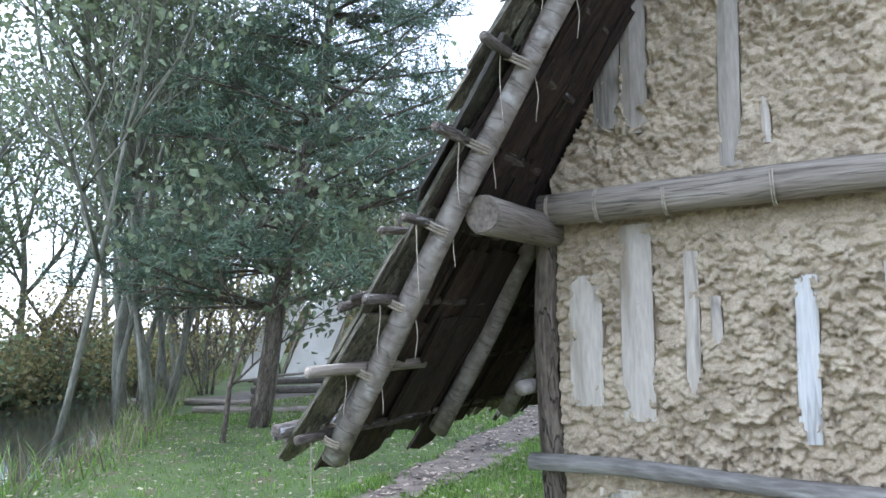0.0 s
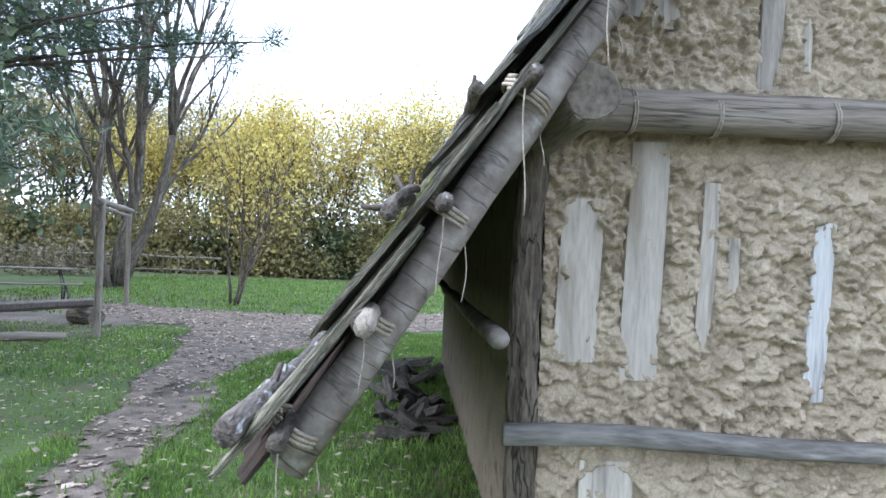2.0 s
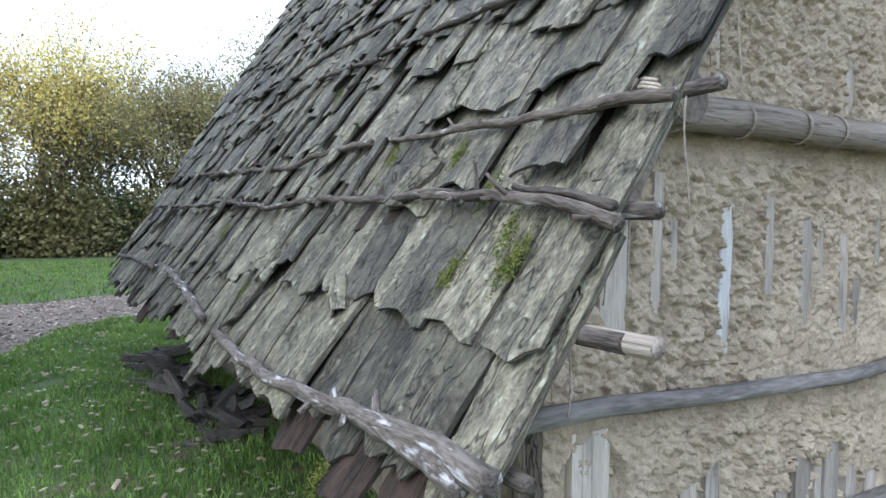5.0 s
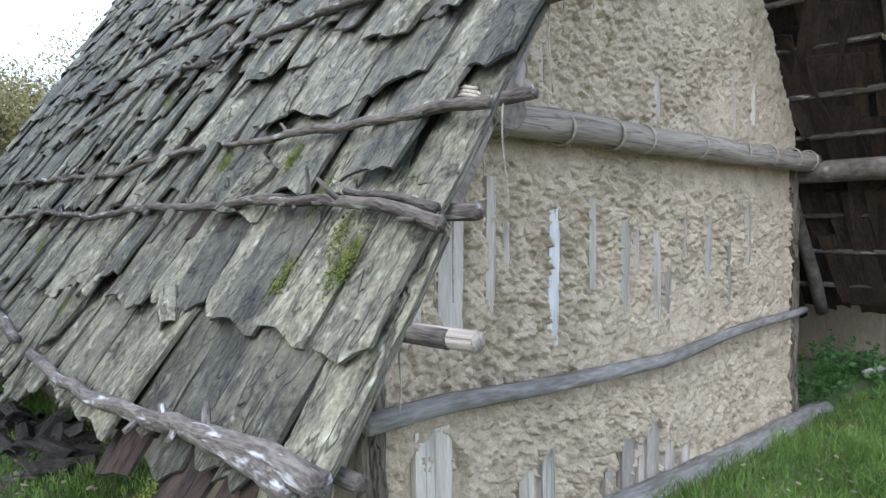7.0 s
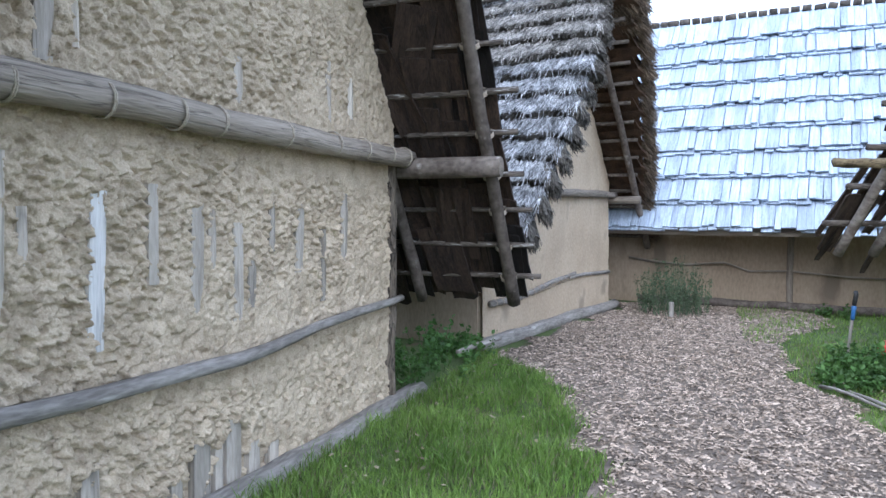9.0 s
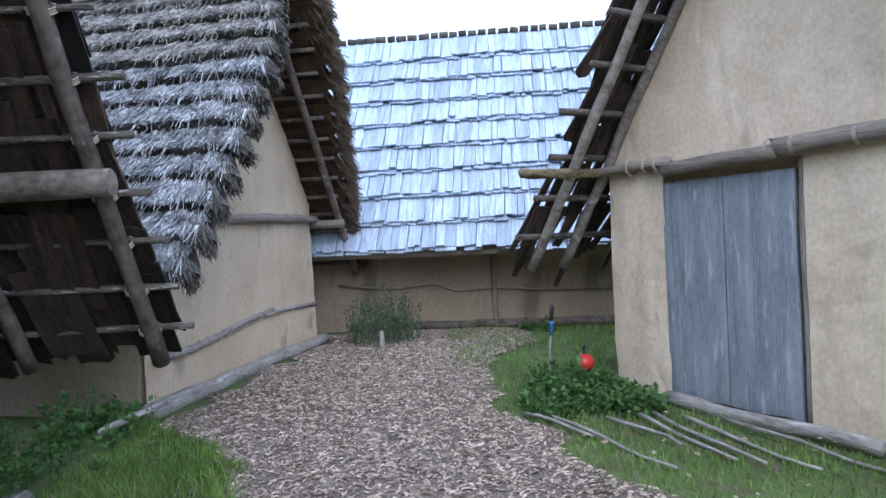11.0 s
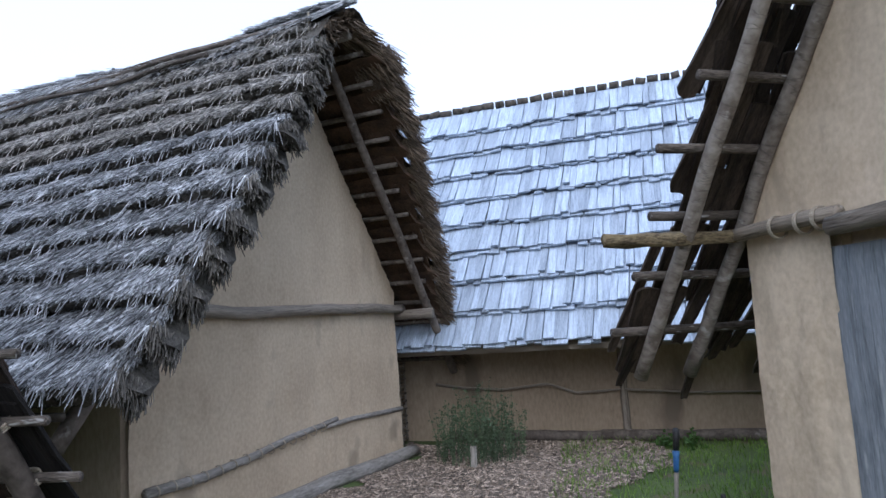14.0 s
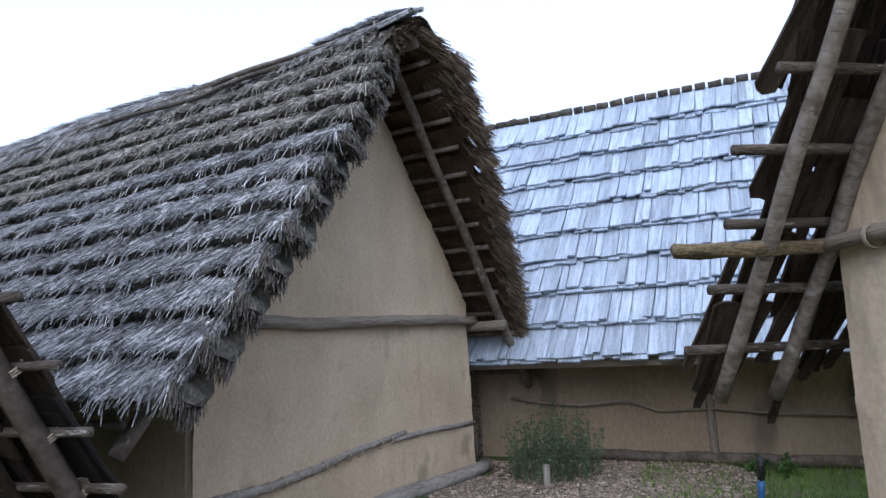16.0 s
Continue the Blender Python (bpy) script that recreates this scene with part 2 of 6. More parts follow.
M_herb = leaf_material("nettle_leaf", (0.04, 0.10, 0.02), (0.11, 0.21, 0.05))
M_fennel = leaf_material("wispy_herb_leaf", (0.05, 0.085, 0.04), (0.12, 0.165, 0.085), 0.2)
M_dry = leaf_material("dry_reed", (0.13, 0.108, 0.065), (0.30, 0.26, 0.17), 0.2)
M_fallen = leaf_material("fallen_leaf", (0.16, 0.12, 0.07), (0.40, 0.35, 0.25), 0.1)
M_bark = material("tree_bark", (0.065, 0.05, 0.036), (0.225, 0.185, 0.14), 1.0, 0.95, 1.0, 4.0, (3.5, 16, 16), spots=(0.30, 0.265, 0.21), spot_scale=0.5, spot_amount=0.25, vary=0.2, coords="grain", cracks=(3.0, 14, 14), deep=0.04, split=0.3)
M_bark_green = material("mossy_alder_bark", (0.085, 0.085, 0.06), (0.23, 0.22, 0.17), 1.0, 0.95, 0.8, 4.0, (2.5, 14, 14), vary=0.2, coords="grain")
M_canvas = material("pale_canvas", (0.50, 0.47, 0.41), (0.66, 0.63, 0.56), 1.5, 0.9, 0.15, 90.0)
M_steel = material("dark_steel", (0.10, 0.10, 0.10), (0.16, 0.16, 0.16), 9.0, 0.5, 0.1, 60.0, metal=0.8)
M_soil = material("bare_soil", (0.07, 0.058, 0.045), (0.19, 0.165, 0.135), 1.5, 0.95, 0.8, 30.0)
M_red = material("red_enamel", (0.42, 0.02, 0.012), (0.60, 0.045, 0.03), 4.0, 0.35, 0.05, 40.0)
M_black = material("black_rubber", (0.012, 0.012, 0.012), (0.03, 0.03, 0.03), 9.0, 0.6, 0.1, 40.0)
M_blue = material("blue_plastic", (0.02, 0.09, 0.24), (0.05, 0.16, 0.38), 4.0, 0.4, 0.05, 40.0)
M_terracotta = material("terracotta", (0.42, 0.17, 0.08), (0.60, 0.28, 0.15), 6.0, 0.85, 0.2, 40.0)
M_water = bpy.data.materials.new("pond_water")
M_water.use_nodes = True
wb = M_water.node_tree.nodes["Principled BSDF"]
wb.inputs["Base Color"].default_value = (0.03, 0.035, 0.03, 1)
wb.inputs["Roughness"].default_value = 0.08
wv = M_water.node_tree.nodes.new("ShaderNodeTexNoise")
wv.inputs["Scale"].default_value = 2.5
wbump = M_water.node_tree.nodes.new("ShaderNodeBump")
wbump.inputs["Strength"].default_value = 0.12
M_water.node_tree.links.new(wv.outputs["Fac"], wbump.inputs["Height"])
M_water.node_tree.links.new(wbump.outputs["Normal"], wb.inputs["Normal"])


# ---------- building helpers ----------
class Geo:
    """Collects vertices and faces of one mesh; grain: lengthwise coordinates for wood."""

    def __init__(self):
        self.v, self.f, self.grain = [], [], []

    def add(self, verts, faces, grain=None):
        n = len(self.v)
        self.v.extend(verts)
        self.f.extend(tuple(i + n for i in q) for q in faces)
        if grain:
            self.grain.extend([(0, 0, 0)] * (n - len(self.grain)))
            self.grain.extend(grain)

    def mesh(self, name, mat, smooth=False):
        me = bpy.data.meshes.new(name)
        me.from_pydata([tuple(p) for p in self.v], [], self.f)
        me.materials.append(mat)
        if smooth:
            me.polygons.foreach_set("use_smooth", [True] * len(me.polygons))
        if self.grain and len(self.grain) == len(self.v):
            at = me.attributes.new("grain", "FLOAT_VECTOR", "POINT")
            at.data.foreach_set("vector", [c for q in self.grain for c in q])
        me.update()
        return me


def part(name, geo, mat, parent, label="", smooth=False, kind=""):
    me = geo.mesh(name, mat, smooth) if isinstance(geo, Geo) else geo
    ob = new(name, me)
    ob.parent = parent
    return tagged(ob, label=label, kind=kind)


def thing(name, label, category, m=None, group="", kind=""):
    ob = new(name)
    ob.empty_display_size = 0.2
    if m is not None:
        ob.matrix_basis = m
    return tagged(ob, label, category, group, kind)


BOX_F = [(0, 3, 2, 1), (4, 5, 6, 7), (0, 1, 5, 4), (1, 2, 6, 5), (2, 3, 7, 6), (3, 0, 4, 7)]


def box(g, x0, x1, y0, y1, z0, z1):
    g.add([(x0, y0, z0), (x1, y0, z0), (x1, y1, z0), (x0, y1, z0), (x0, y0, z1), (x1, y0, z1), (x1, y1, z1), (x0, y1, z1)], BOX_F)


def prism(g, poly, y0, y1):
    """A wall slab: a polygon in x and z, between two depths."""
    n = len(poly)
    g.add([(x, y0, z) for x, z in poly] + [(x, y1, z) for x, z in poly],
          [tuple(range(n)), tuple(range(2 * n - 1, n - 1, -1))] + [(i, i + n, (i + 1) % n + n, (i + 1) % n) for i in range(n)])


def wander(a, b, n, amount, rng):
    """Points of a slightly crooked line from a to b."""
    a, b = Vector(a), Vector(b)
    out = []
    o1, o2, o3 = (rng.uniform(0, 99) for _ in range(3))
    for i in range(n + 1):
        s = i / n
        k = s * (b - a).length * 1.3
        d = Vector((noise.noise((k + o1, 0.3, 0)), noise.noise((k + o2, 1.3, 0)), noise.noise((k + o3, 2.3, 0)))) * amount
        out.append(a.lerp(b, s) + d * min(1, 4 * s + 0.15, 4 * (1 - s) + 0.15))
    return out


def tube(g, pts, r0, r1=None, sides=8, rng=None, knots=0.12):
    """A round pole along points with an uneven radius, closed at both ends."""
    r1 = r0 if r1 is None else r1
    pts = [Vector(p) for p in pts]
    n = len(pts)
    verts, faces, grain = [], [], []
    seed = rng.uniform(0, 50) if rng else 0.0
    up, along = None, 0.0
    for i, p in enumerate(pts):
        d = (pts[min(i + 1, n - 1)] - pts[max(i - 1, 0)]).normalized()
        if up is None:
            up = d.orthogonal().normalized()
        up = (up - d * up.dot(d)).normalized()
        side = d.cross(up)
        r = (r0 + (r1 - r0) * i / (n - 1))
        along += (p - pts[i - 1]).length if i else 0.0
        for k in range(sides):
            a = 2 * math.pi * k / sides
            w = r * (1 + knots * noise.noise((i * 0.9 + seed, k * 1.1, seed)))
            verts.append(p + (up * math.cos(a) + side * math.sin(a)) * w)
            grain.append((along + seed, r * math.cos(a), r * math.sin(a)))
    for i in range(n - 1):
        for k in range(sides):
            k2 = (k + 1) % sides
            faces.append((i * sides + k, i * sides + k2, (i + 1) * sides + k2, (i + 1) * sides + k))
    faces.append(tuple(range(sides - 1, -1, -1)))
    faces.append(tuple((n - 1) * sides + k for k in range(sides)))
    g.add(verts, faces, grain)


def pole(name, a, b, r0, r1, mat, parent, rng, crook=0.02, n=None, sides=10, label="", knots=0.14):
    g = Geo()
    n = n or max(3, int((Vector(b) - Vector(a)).length / 0.16))
    tube(g, wander(a, b, n, crook, rng), r0, r1, sides, rng, knots)
    return part(name, g, mat, parent, label, smooth=True)


def ring(g, centre, axis, r, thick=0.007, turns=3, rng=None):
    """Rope wound a few times round a pole."""
    axis = Vector(axis).normalized()
    u = axis.orthogonal().normalized()
    w = axis.cross(u)
    n = 12 * turns
    pts = []
    for i in range(n + 1):
        a = 2 * math.pi * i / 12
        pts.append(Vector(centre) + (u * math.cos(a) + w * math.sin(a)) * (r + thick * 0.6) + axis * thick * 2.1 * (i / 12 - turns / 2))
    tube(g, pts, thick, thick, 5)


def strand(g, p, length, rng, thick=0.003):
    """A loose rope end that hangs down."""
    pts = [Vector(p) + Vector((0.006 * math.sin(i * 0.8 + length * 30), 0.005 * math.sin(i * 0.9), -length * i / 6)) for i in range(7)]
    tube(g, pts, thick, thick * 0.7, 4)


def relief_wall(name, parent, mat, x0, x1, z0, z1, inside, height, step, label=""):
    """The daubed face of a wall: a fine grid whose relief comes from height(x, z), kept where inside(x, z) holds."""
    nx, nz = int((x1 - x0) / step) + 1, int((z1 - z0) / step) + 1
    idx, g = {}, Geo()
    for j in range(nz):
        for i in range(nx):
            x, z = x0 + (x1 - x0) * i / (nx - 1), z0 + (z1 - z0) * j / (nz - 1)
            if inside(x, z):
                idx[i, j] = len(g.v)
                g.v.append((x, -height(x, z), z))
    for j in range(nz - 1):
        for i in range(nx - 1):
            q = [(i, j), (i + 1, j), (i + 1, j + 1), (i, j + 1)]
            if all(k in idx for k in q):
                g.f.append(tuple(idx[k] for k in q))
    return part(name, g, mat, parent, label, smooth=True)


def slab_mesh(name, w, l, t, mat, rng, curl=0.03, nx=6, ny=4):
    """A split slab of bark or wood in the x (width) and y (down the roof) plane, z outwards; ragged, broken lower end."""
    g = Geo()
    top, bot, gr = [], [], []
    o = rng.uniform(0, 90)
    lift = rng.uniform(-0.01, 0.02)
    lost, side, skew = rng.uniform(0, 0.10), rng.choice((0, 1)), rng.uniform(-0.18, 0.18)
    for j in range(ny + 1):
        for i in range(nx + 1):
            s, r = i / nx, j / ny
            x = (s - 0.5) * w * (1 + 0.12 * noise.noise((o, r * 2, 0))) + 0.012 * noise.noise((o, r * 5, s * 0.4))
            end = max(0.0, 1 - 3 * r)
            y = (r - 1) * l
            y += end * (skew * (s - 0.5) * w + 0.04 * noise.noise((s * 2.0 + o, 7, 0)) + 0.035 * noise.noise((s * 7 + o, 3, 0)) + lost * max(0.0, 1 - 3.2 * abs(s - side)))
            z = curl * (1 - (2 * s - 1) ** 2) + 0.012 * noise.noise((s * 2.2 + o, r * 3, 3)) + 0.005 * noise.noise((s * 6 + o, r * 9, 5)) + lift * (1 - r)
            top.append((x, y, z))
            bot.append((x, y, z - t * (0.55 if j == 0 else 1.0)))
            gr.append((x + o, y, 0.0))
    n = (nx + 1) * (ny + 1)
    f = []
    for j in range(ny):
        for i in range(nx):
            a = j * (nx + 1) + i
            f.append((a, a + 1, a + nx + 2, a + nx + 1))
            f.append((n + a, n + a + nx + 1, n + a + nx + 2, n + a + 1))
    rim = [i for i in range(nx + 1)] + [(j + 1) * (nx + 1) - 1 for j in range(1, ny + 1)] + [ny * (nx + 1) + i for i in range(nx - 1, -1, -1)] + [j * (nx + 1) for j in range(ny - 1, 0, -1)]
    for k in range(len(rim)):
        a, b = rim[k], rim[(k + 1) % len(rim)]
        f.append((b, a, a + n, b + n))
    g.add(top + bot, f, gr + [(a, b, 0.3) for a, b, c in gr])
    return g.mesh(name, mat)


def join_copies(name, items, parent, mats, kind="stuff", label=""):
    """One mesh out of many (mesh, matrix) pairs."""
    g = Geo()
    for k, (me, m) in enumerate(items):
        at = me.attributes.get("grain")
        gr = [(q.vector[0] + 1.7 * k, q.vector[1] + 0.9 * k, q.vector[2]) for q in at.data] if at else None
        g.add([m @ v.co for v in me.vertices], [tuple(p.vertices) for p in me.polygons], gr)
    return part(name, g, mats, parent, label, kind=kind)


class Roof:
    """One slope of a hut in hut coordinates: side -1 or 1, apex height, slope, and points by distance down the slope."""

    def __init__(self, side, apex, slope):
        self.side, self.apex = side, apex
        h = math.hypot(1, slope)
        self.cx, self.cz = 1 / h, slope / h

    def at(self, down, y, out=0.0):
        return Vector((self.side * (down * self.cx + out * self.cz), y, self.apex - down * self.cz + out * self.cx))

    def down_at(self, z):
        return (self.apex - z) / self.cz

    def lie(self, down, y, out, spin=0.0, tilt=0.0):
        """x along the ridge, y up the slope, z outwards."""
        up = Vector((-self.side * self.cx, 0, self.cz))
        nrm = Vector((self.side * self.cz, 0, self.cx))
        along = up.cross(nrm)
        m = Matrix((along, up, nrm)).transposed().to_4x4()
        return Matrix.Translation(self.at(down, y, out)) @ m @ Matrix.Rotation(spin, 4, "Z") @ Matrix.Rotation(tilt, 4, "X")


# ---------- ground ----------
def rolling(x, y):
    return 0.02 * noise.noise((x * 0.35, y * 0.35, 0))


def blob(name, outline, z, mat, label, category, step=0.25, rag=0.15):
    """A flat patch with a ragged outline: a grid kept inside the polygon."""
    xs, ys = [p[0] for p in outline], [p[1] for p in outline]

    def inside(x, y):
        x += rag * noise.noise((x * 1.7, y * 1.7, 5))
        y += rag * noise.noise((x * 1.7, y * 1.7, 9))
        hit = False
        for (ax, ay), (bx, by) in zip(outline, outline[1:] + outline[:1]):
            if (ay > y) != (by > y) and x < (bx - ax) * (y - ay) / (by - ay) + ax:
                hit = not hit
        return hit
    g, idx = Geo(), {}
    nx, ny = int((max(xs) - min(xs)) / step) + 1, int((max(ys) - min(ys)) / step) + 1
    for i in range(nx):
        for j in range(ny):
            x, y = min(xs) + i * step, min(ys) + j * step
            if inside(x, y):
                q = []
                for a, b in ((i, j), (i + 1, j), (i + 1, j + 1), (i, j + 1)):
                    if (a, b) not in idx:
                        idx[a, b] = len(g.v)
                        px, py = min(xs) + a * step, min(ys) + b * step
                        px += 0.3 * step * noise.noise((a * 0.7, b * 0.7, 1))
                        py += 0.3 * step * noise.noise((a * 0.7, b * 0.7, 2))
                        g.v.append((px, py, rolling(px, py) + z))
                    q.append(idx[a, b])
                g.f.append(tuple(q))
    ob = new(name, g.mesh(name, mat, True))
    return tagged(ob, label, category, kind="structure"), inside


POND = [(-7.6, 2.6), (-7.9, 4.6), (-9.6, 6.6), (-12.2, 9.0), (-14.6, 11.4), (-17.6, 15.0), (-20.5, 19.5), (-23.5, 19.0), (-20.5, 13.0), (-17.0, 8.0), (-14.5, 4.0), (-13.5, 1.5)]


def in_poly(x, y, poly):
    hit = False
    for (ax, ay), (bx, by) in zip(poly, poly[1:] + poly[:1]):
        if (ay > y) != (by > y) and x < (bx - ax) * (y - ay) / (by - ay) + ax:
            hit = not hit
    return hit


def build_ground():
    g = Geo()
    ticks = [-900, -400, -200, -110, -70, -50, -40] + [-32 + 0.5 * i for i in range(115)] + [32, 45, 60, 90, 160, 300, 600, 900]
    n = len(ticks)
    for y in ticks:
        for x in ticks:
            z = rolling(x, y)
            if in_poly(x, y, POND):
                z -= 0.5
            g.v.append((x, y, z))
    for j in range(n - 1):
        for i in range(n - 1):
            a = j * n + i
            g.f.append((a, a + 1, a + n + 1, a + n))
    ob = new("ground", g.mesh("ground", M_grass, True))
    tagged(ob, "green meadow grass with fallen autumn leaves", "ground", kind="structure")


build_ground()
YARD = [(2.6, 1.65), (4.2, 2.2), (4.9, 3.0), (9.6, 2.2), (10.5, 2.6), (10.6, -0.2), (9.4, -1.0), (7.6, -0.2), (6.4, 0.0), (5.1, 0.05), (4.4, -0.15), (3.1, -0.55), (1.6, -1.2), (-0.5, -2.2), (-5.0, -2.5), (-6.0, -0.5), (-3.0, 0.4), (0.5, 1.3)]
yard, in_yard = blob("pavement_yard", YARD, 0.012, M_chips, "trodden brown wood chip mulch in the yard", "mulch path", 0.08, 0.35)
LANE = [(-3.32, 4.2), (-3.36, 5.6), (-3.45, 7.1), (-3.62, 8.4), (-3.5, 9.6), (-3.05, 10.9), (-2.45, 12.2), (-1.9, 13.0), (-0.9, 13.7), (1.5, 15.2), (9.0, 16.8), (9.0, 19.6), (-1.0, 17.0), (-3.0, 15.7), (-5.0, 15.6), (-8.0, 16.6), (-9.2, 15.0), (-7.2, 14.0), (-5.3, 12.6), (-4.7, 10.0), (-4.35, 7.6), (-4.0, 5.65), (-3.78, 4.7), (-3.6, 4.1), (-3.5, 2.6), (-3.1, 2.2)]
lane, in_lane = blob("path_lane", LANE, 0.012, M_chips, "curving wood chip footpath through the grass", "mulch path", 0.08, 0.22)


# ---------- hut with bark-slab roof ----------
def hut_matrix(cx, cy, ux, uy):
    """Hut coordinates: x along the gable wall to the viewer's right, y into the hut."""
    return Matrix(((ux, -uy, 0, cx), (uy, ux, 0, cy), (0, 0, 1, 0), (0, 0, 0, 1)))


PLANKS_A = [  # bare split planks in the daub: x from the wall's middle, foot, head, width, lean
    (-1.86, 1.10, 1.66, 0.125, 0.01), (-1.62, 1.04, 1.88, 0.115, 0.012), (-1.38, 1.14, 1.74, 0.048, 0.01), (-1.27, 1.36, 1.54, 0.035, 0.0),
    (-0.95, 0.98, 1.61, 0.066, 0.015), (-0.62, 1.23, 1.65, 0.05, 0.0), (-0.34, 1.05, 1.57, 0.075, 0.01), (-0.22, 1.26, 1.54, 0.05, 0.0),
    (-0.01, 0.98, 1.47, 0.07, 0.0), (0.11, 1.04, 1.26, 0.06, 0.0), (0.30, 1.34, 1.60, 0.05, 0.0), (0.58, 1.20, 1.58, 0.075, 0.01), (0.87, 0.99, 1.42, 0.06, 0.0), (1.14, 1.21, 1.66, 0.075, 0.01),
    (-1.70, 2.38, 2.80, 0.10, 0.01), (-1.57, 2.34, 3.0, 0.095, 0.012), (-1.17, 2.13, 2.98, 0.07, 0.02), (-1.02, 2.21, 2.37, 0.028, 0.0), (0.0, 2.14, 2.35, 0.06, 0.0), (0.94, 2.1, 2.52, 0.06, 0.0), (1.24, 2.22, 2.46, 0.06, 0.0),
    (-1.72, 0.1, 0.70, 0.16, 0.0), (-1.15, 0.10, 0.40, 0.085, 0.0), (-0.99, 0.10, 0.47, 0.075, 0.0), (-0.49, 0.04, 0.24, 0.06, 0.0), (-0.31, 0.06, 0.37, 0.10, 0.0), (-0.18, 0.06, 0.30, 0.05, 0.0),
    (-0.06, 0.08, 0.42, 0.10, 0.0), (0.12, 0.04, 0.24, 0.08, 0.0), (0.31, 0.06, 0.21, 0.075, 0.0)]


def bark_hut():
    rng = random.Random(11)
    hut = thing("longhouse", "clay-daubed timber longhouse with steep bark-slab roof", "hut", hut_matrix(0.79, 3.2, 1, 0))
    apex, slope, hw, back = 5.25, 1.57, 2.06, 6.2
    hr = 1.93
    left, right = Roof(-1, apex, slope), Roof(1, apex, slope)

    def under(x, z):
        return -1.985 < x < hr and abs(x) < min(hw, (apex + 0.03 - z) / slope)

    def pressed(x, z, sx, sz, o):
        """Hand-pressed lumps: every cell leans out at its lower edge and sits at a level of its own."""
        dist, site = noise.voronoi((x * sx + o, z * sz, o))
        q = site[0]
        level = noise.cell((q[0] * 7.3, q[1] * 5.1, q[2] * 3.7 + o))
        return level, (q[1] - z * sz) / sz, dist[1] - dist[0]

    def height(x, z):
        wx = x + 0.030 * noise.noise((x * 12, z * 12, 1)) + 0.010 * noise.noise((x * 40, z * 40, 6))
        wz = z + 0.022 * noise.noise((x * 12, z * 12, 4)) + 0.008 * noise.noise((x * 40, z * 40, 9))
        calm = max(0.25, 0.85 + 0.9 * noise.noise((x * 1.5, z * 1.7, 7)) - 0.60 * max(0.0, min(1.0, (x + 0.3) / 1.5)))
        l1, t1, e1 = pressed(wx, wz, 17.0, 16.0, 3.0)
        l2, t2, e2 = pressed(wx, wz, 37.0, 33.0, 8.0)
        pit = max(0.0, noise.noise((x * 27, z * 24, 41)) - 0.30)
        h = calm * (0.012 * l1 + 0.16 * t1 + 0.017 * l2 + 0.40 * t2) - 0.013 * calm * math.exp(-9 * e2) - 0.055 * calm * pit
        h += 0.018 * noise.noise((x * 2.6, z * 3.0, 2)) + 0.012 * noise.noise((x * 17, z * 15, 2)) + 0.006 * noise.noise((x * 45, z * 45, 3))
        h -= 0.030 * max(0.0, noise.noise((x * 9, z * 10, 31)) - 0.42) * 3.0
        for px, pz0, pz1, w, lean in PLANKS_A:
            if pz0 < z < pz1 and abs(x - px) < w + 0.06:
                u = (z - pz0) / (pz1 - pz0)
                dx = abs(x - px - lean * 2 * u + 0.008 * noise.noise((z * 6, px * 5, 1)))
                edge = w * 0.62 * (0.22 + 0.78 * min(1.0, 4.5 * u, 4.5 * (1 - u))) * (1.05 + 0.32 * noise.noise((z * 6.0, px * 7, 3))) + 0.004 * noise.noise((z * 30, px, 8))
                if pz0 < 0.2 or abs(px - 0.02) < 0.01:
                    edge *= 1.7
                smear = abs(px + 0.95) > 0.01 and noise.noise((x * 8 + px, z * 6, 13)) > 0.40
                if dx < edge and not smear:
                    return -0.026
        return h + 0.020
    wall = relief_wall("gable_wall", hut, M_daub, -hw, hw, 0.0, 3.36, under, height, 0.0075, "lumpy hand-pressed clay daub")
    relief_wall("gable_top", hut, M_daub, -hw, hw, 3.34, apex - 0.2, under, height, 0.03)
    core = Geo()
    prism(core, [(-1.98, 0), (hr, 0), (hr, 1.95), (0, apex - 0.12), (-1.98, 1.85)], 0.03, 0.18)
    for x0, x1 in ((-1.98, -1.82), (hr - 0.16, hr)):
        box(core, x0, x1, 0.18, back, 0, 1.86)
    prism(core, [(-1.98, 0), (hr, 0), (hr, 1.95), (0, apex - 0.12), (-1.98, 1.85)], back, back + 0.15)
    # Side walls get the daub with eave shadow in its colour.
    part("wall_core", core, M_daub_shaded, hut, "side wall daub coloured dark for the shade under the eave")
    for px, z0, z1, w, lean in PLANKS_A:
        g = Geo()
        vs = []
        for k in range(7):
            z = z0 - 0.02 + (z1 - z0 + 0.04) * k / 6
            cx = px + lean * 2 * k / 6
            ww, o = w * 1.25, 0.004 * noise.noise((px * 5, k * 0.7, 2))
            vs += [(cx - ww / 2, 0.035, z), (cx - ww / 2, -0.013 + o, z), (cx - 0.1 * ww, -0.024 + o, z), (cx + 0.12 * ww, -0.019 - o, z), (cx + ww / 2, -0.011, z), (cx + ww / 2, 0.035, z)]
        fs = [(k * 6 + i, k * 6 + i + 1, k * 6 + i + 7, k * 6 + i + 6) for k in range(6) for i in range(5)] + [(5, 4, 3, 2, 1, 0), (36, 37, 38, 39, 40, 41)]
        g.add(vs, fs)
        part("plank", g, M_strip_white if abs(px + 0.95) < 0.01 else M_strip, wall)
    # horizontal timbers of the gable
    beam = pole("tie_beam", (-2.0, -0.12, 1.99), (2.02, -0.12, 1.98), 0.075, 0.07, M_log, hut, rng, 0.03, 26, 12, "grey weathered beam with rope bindings")
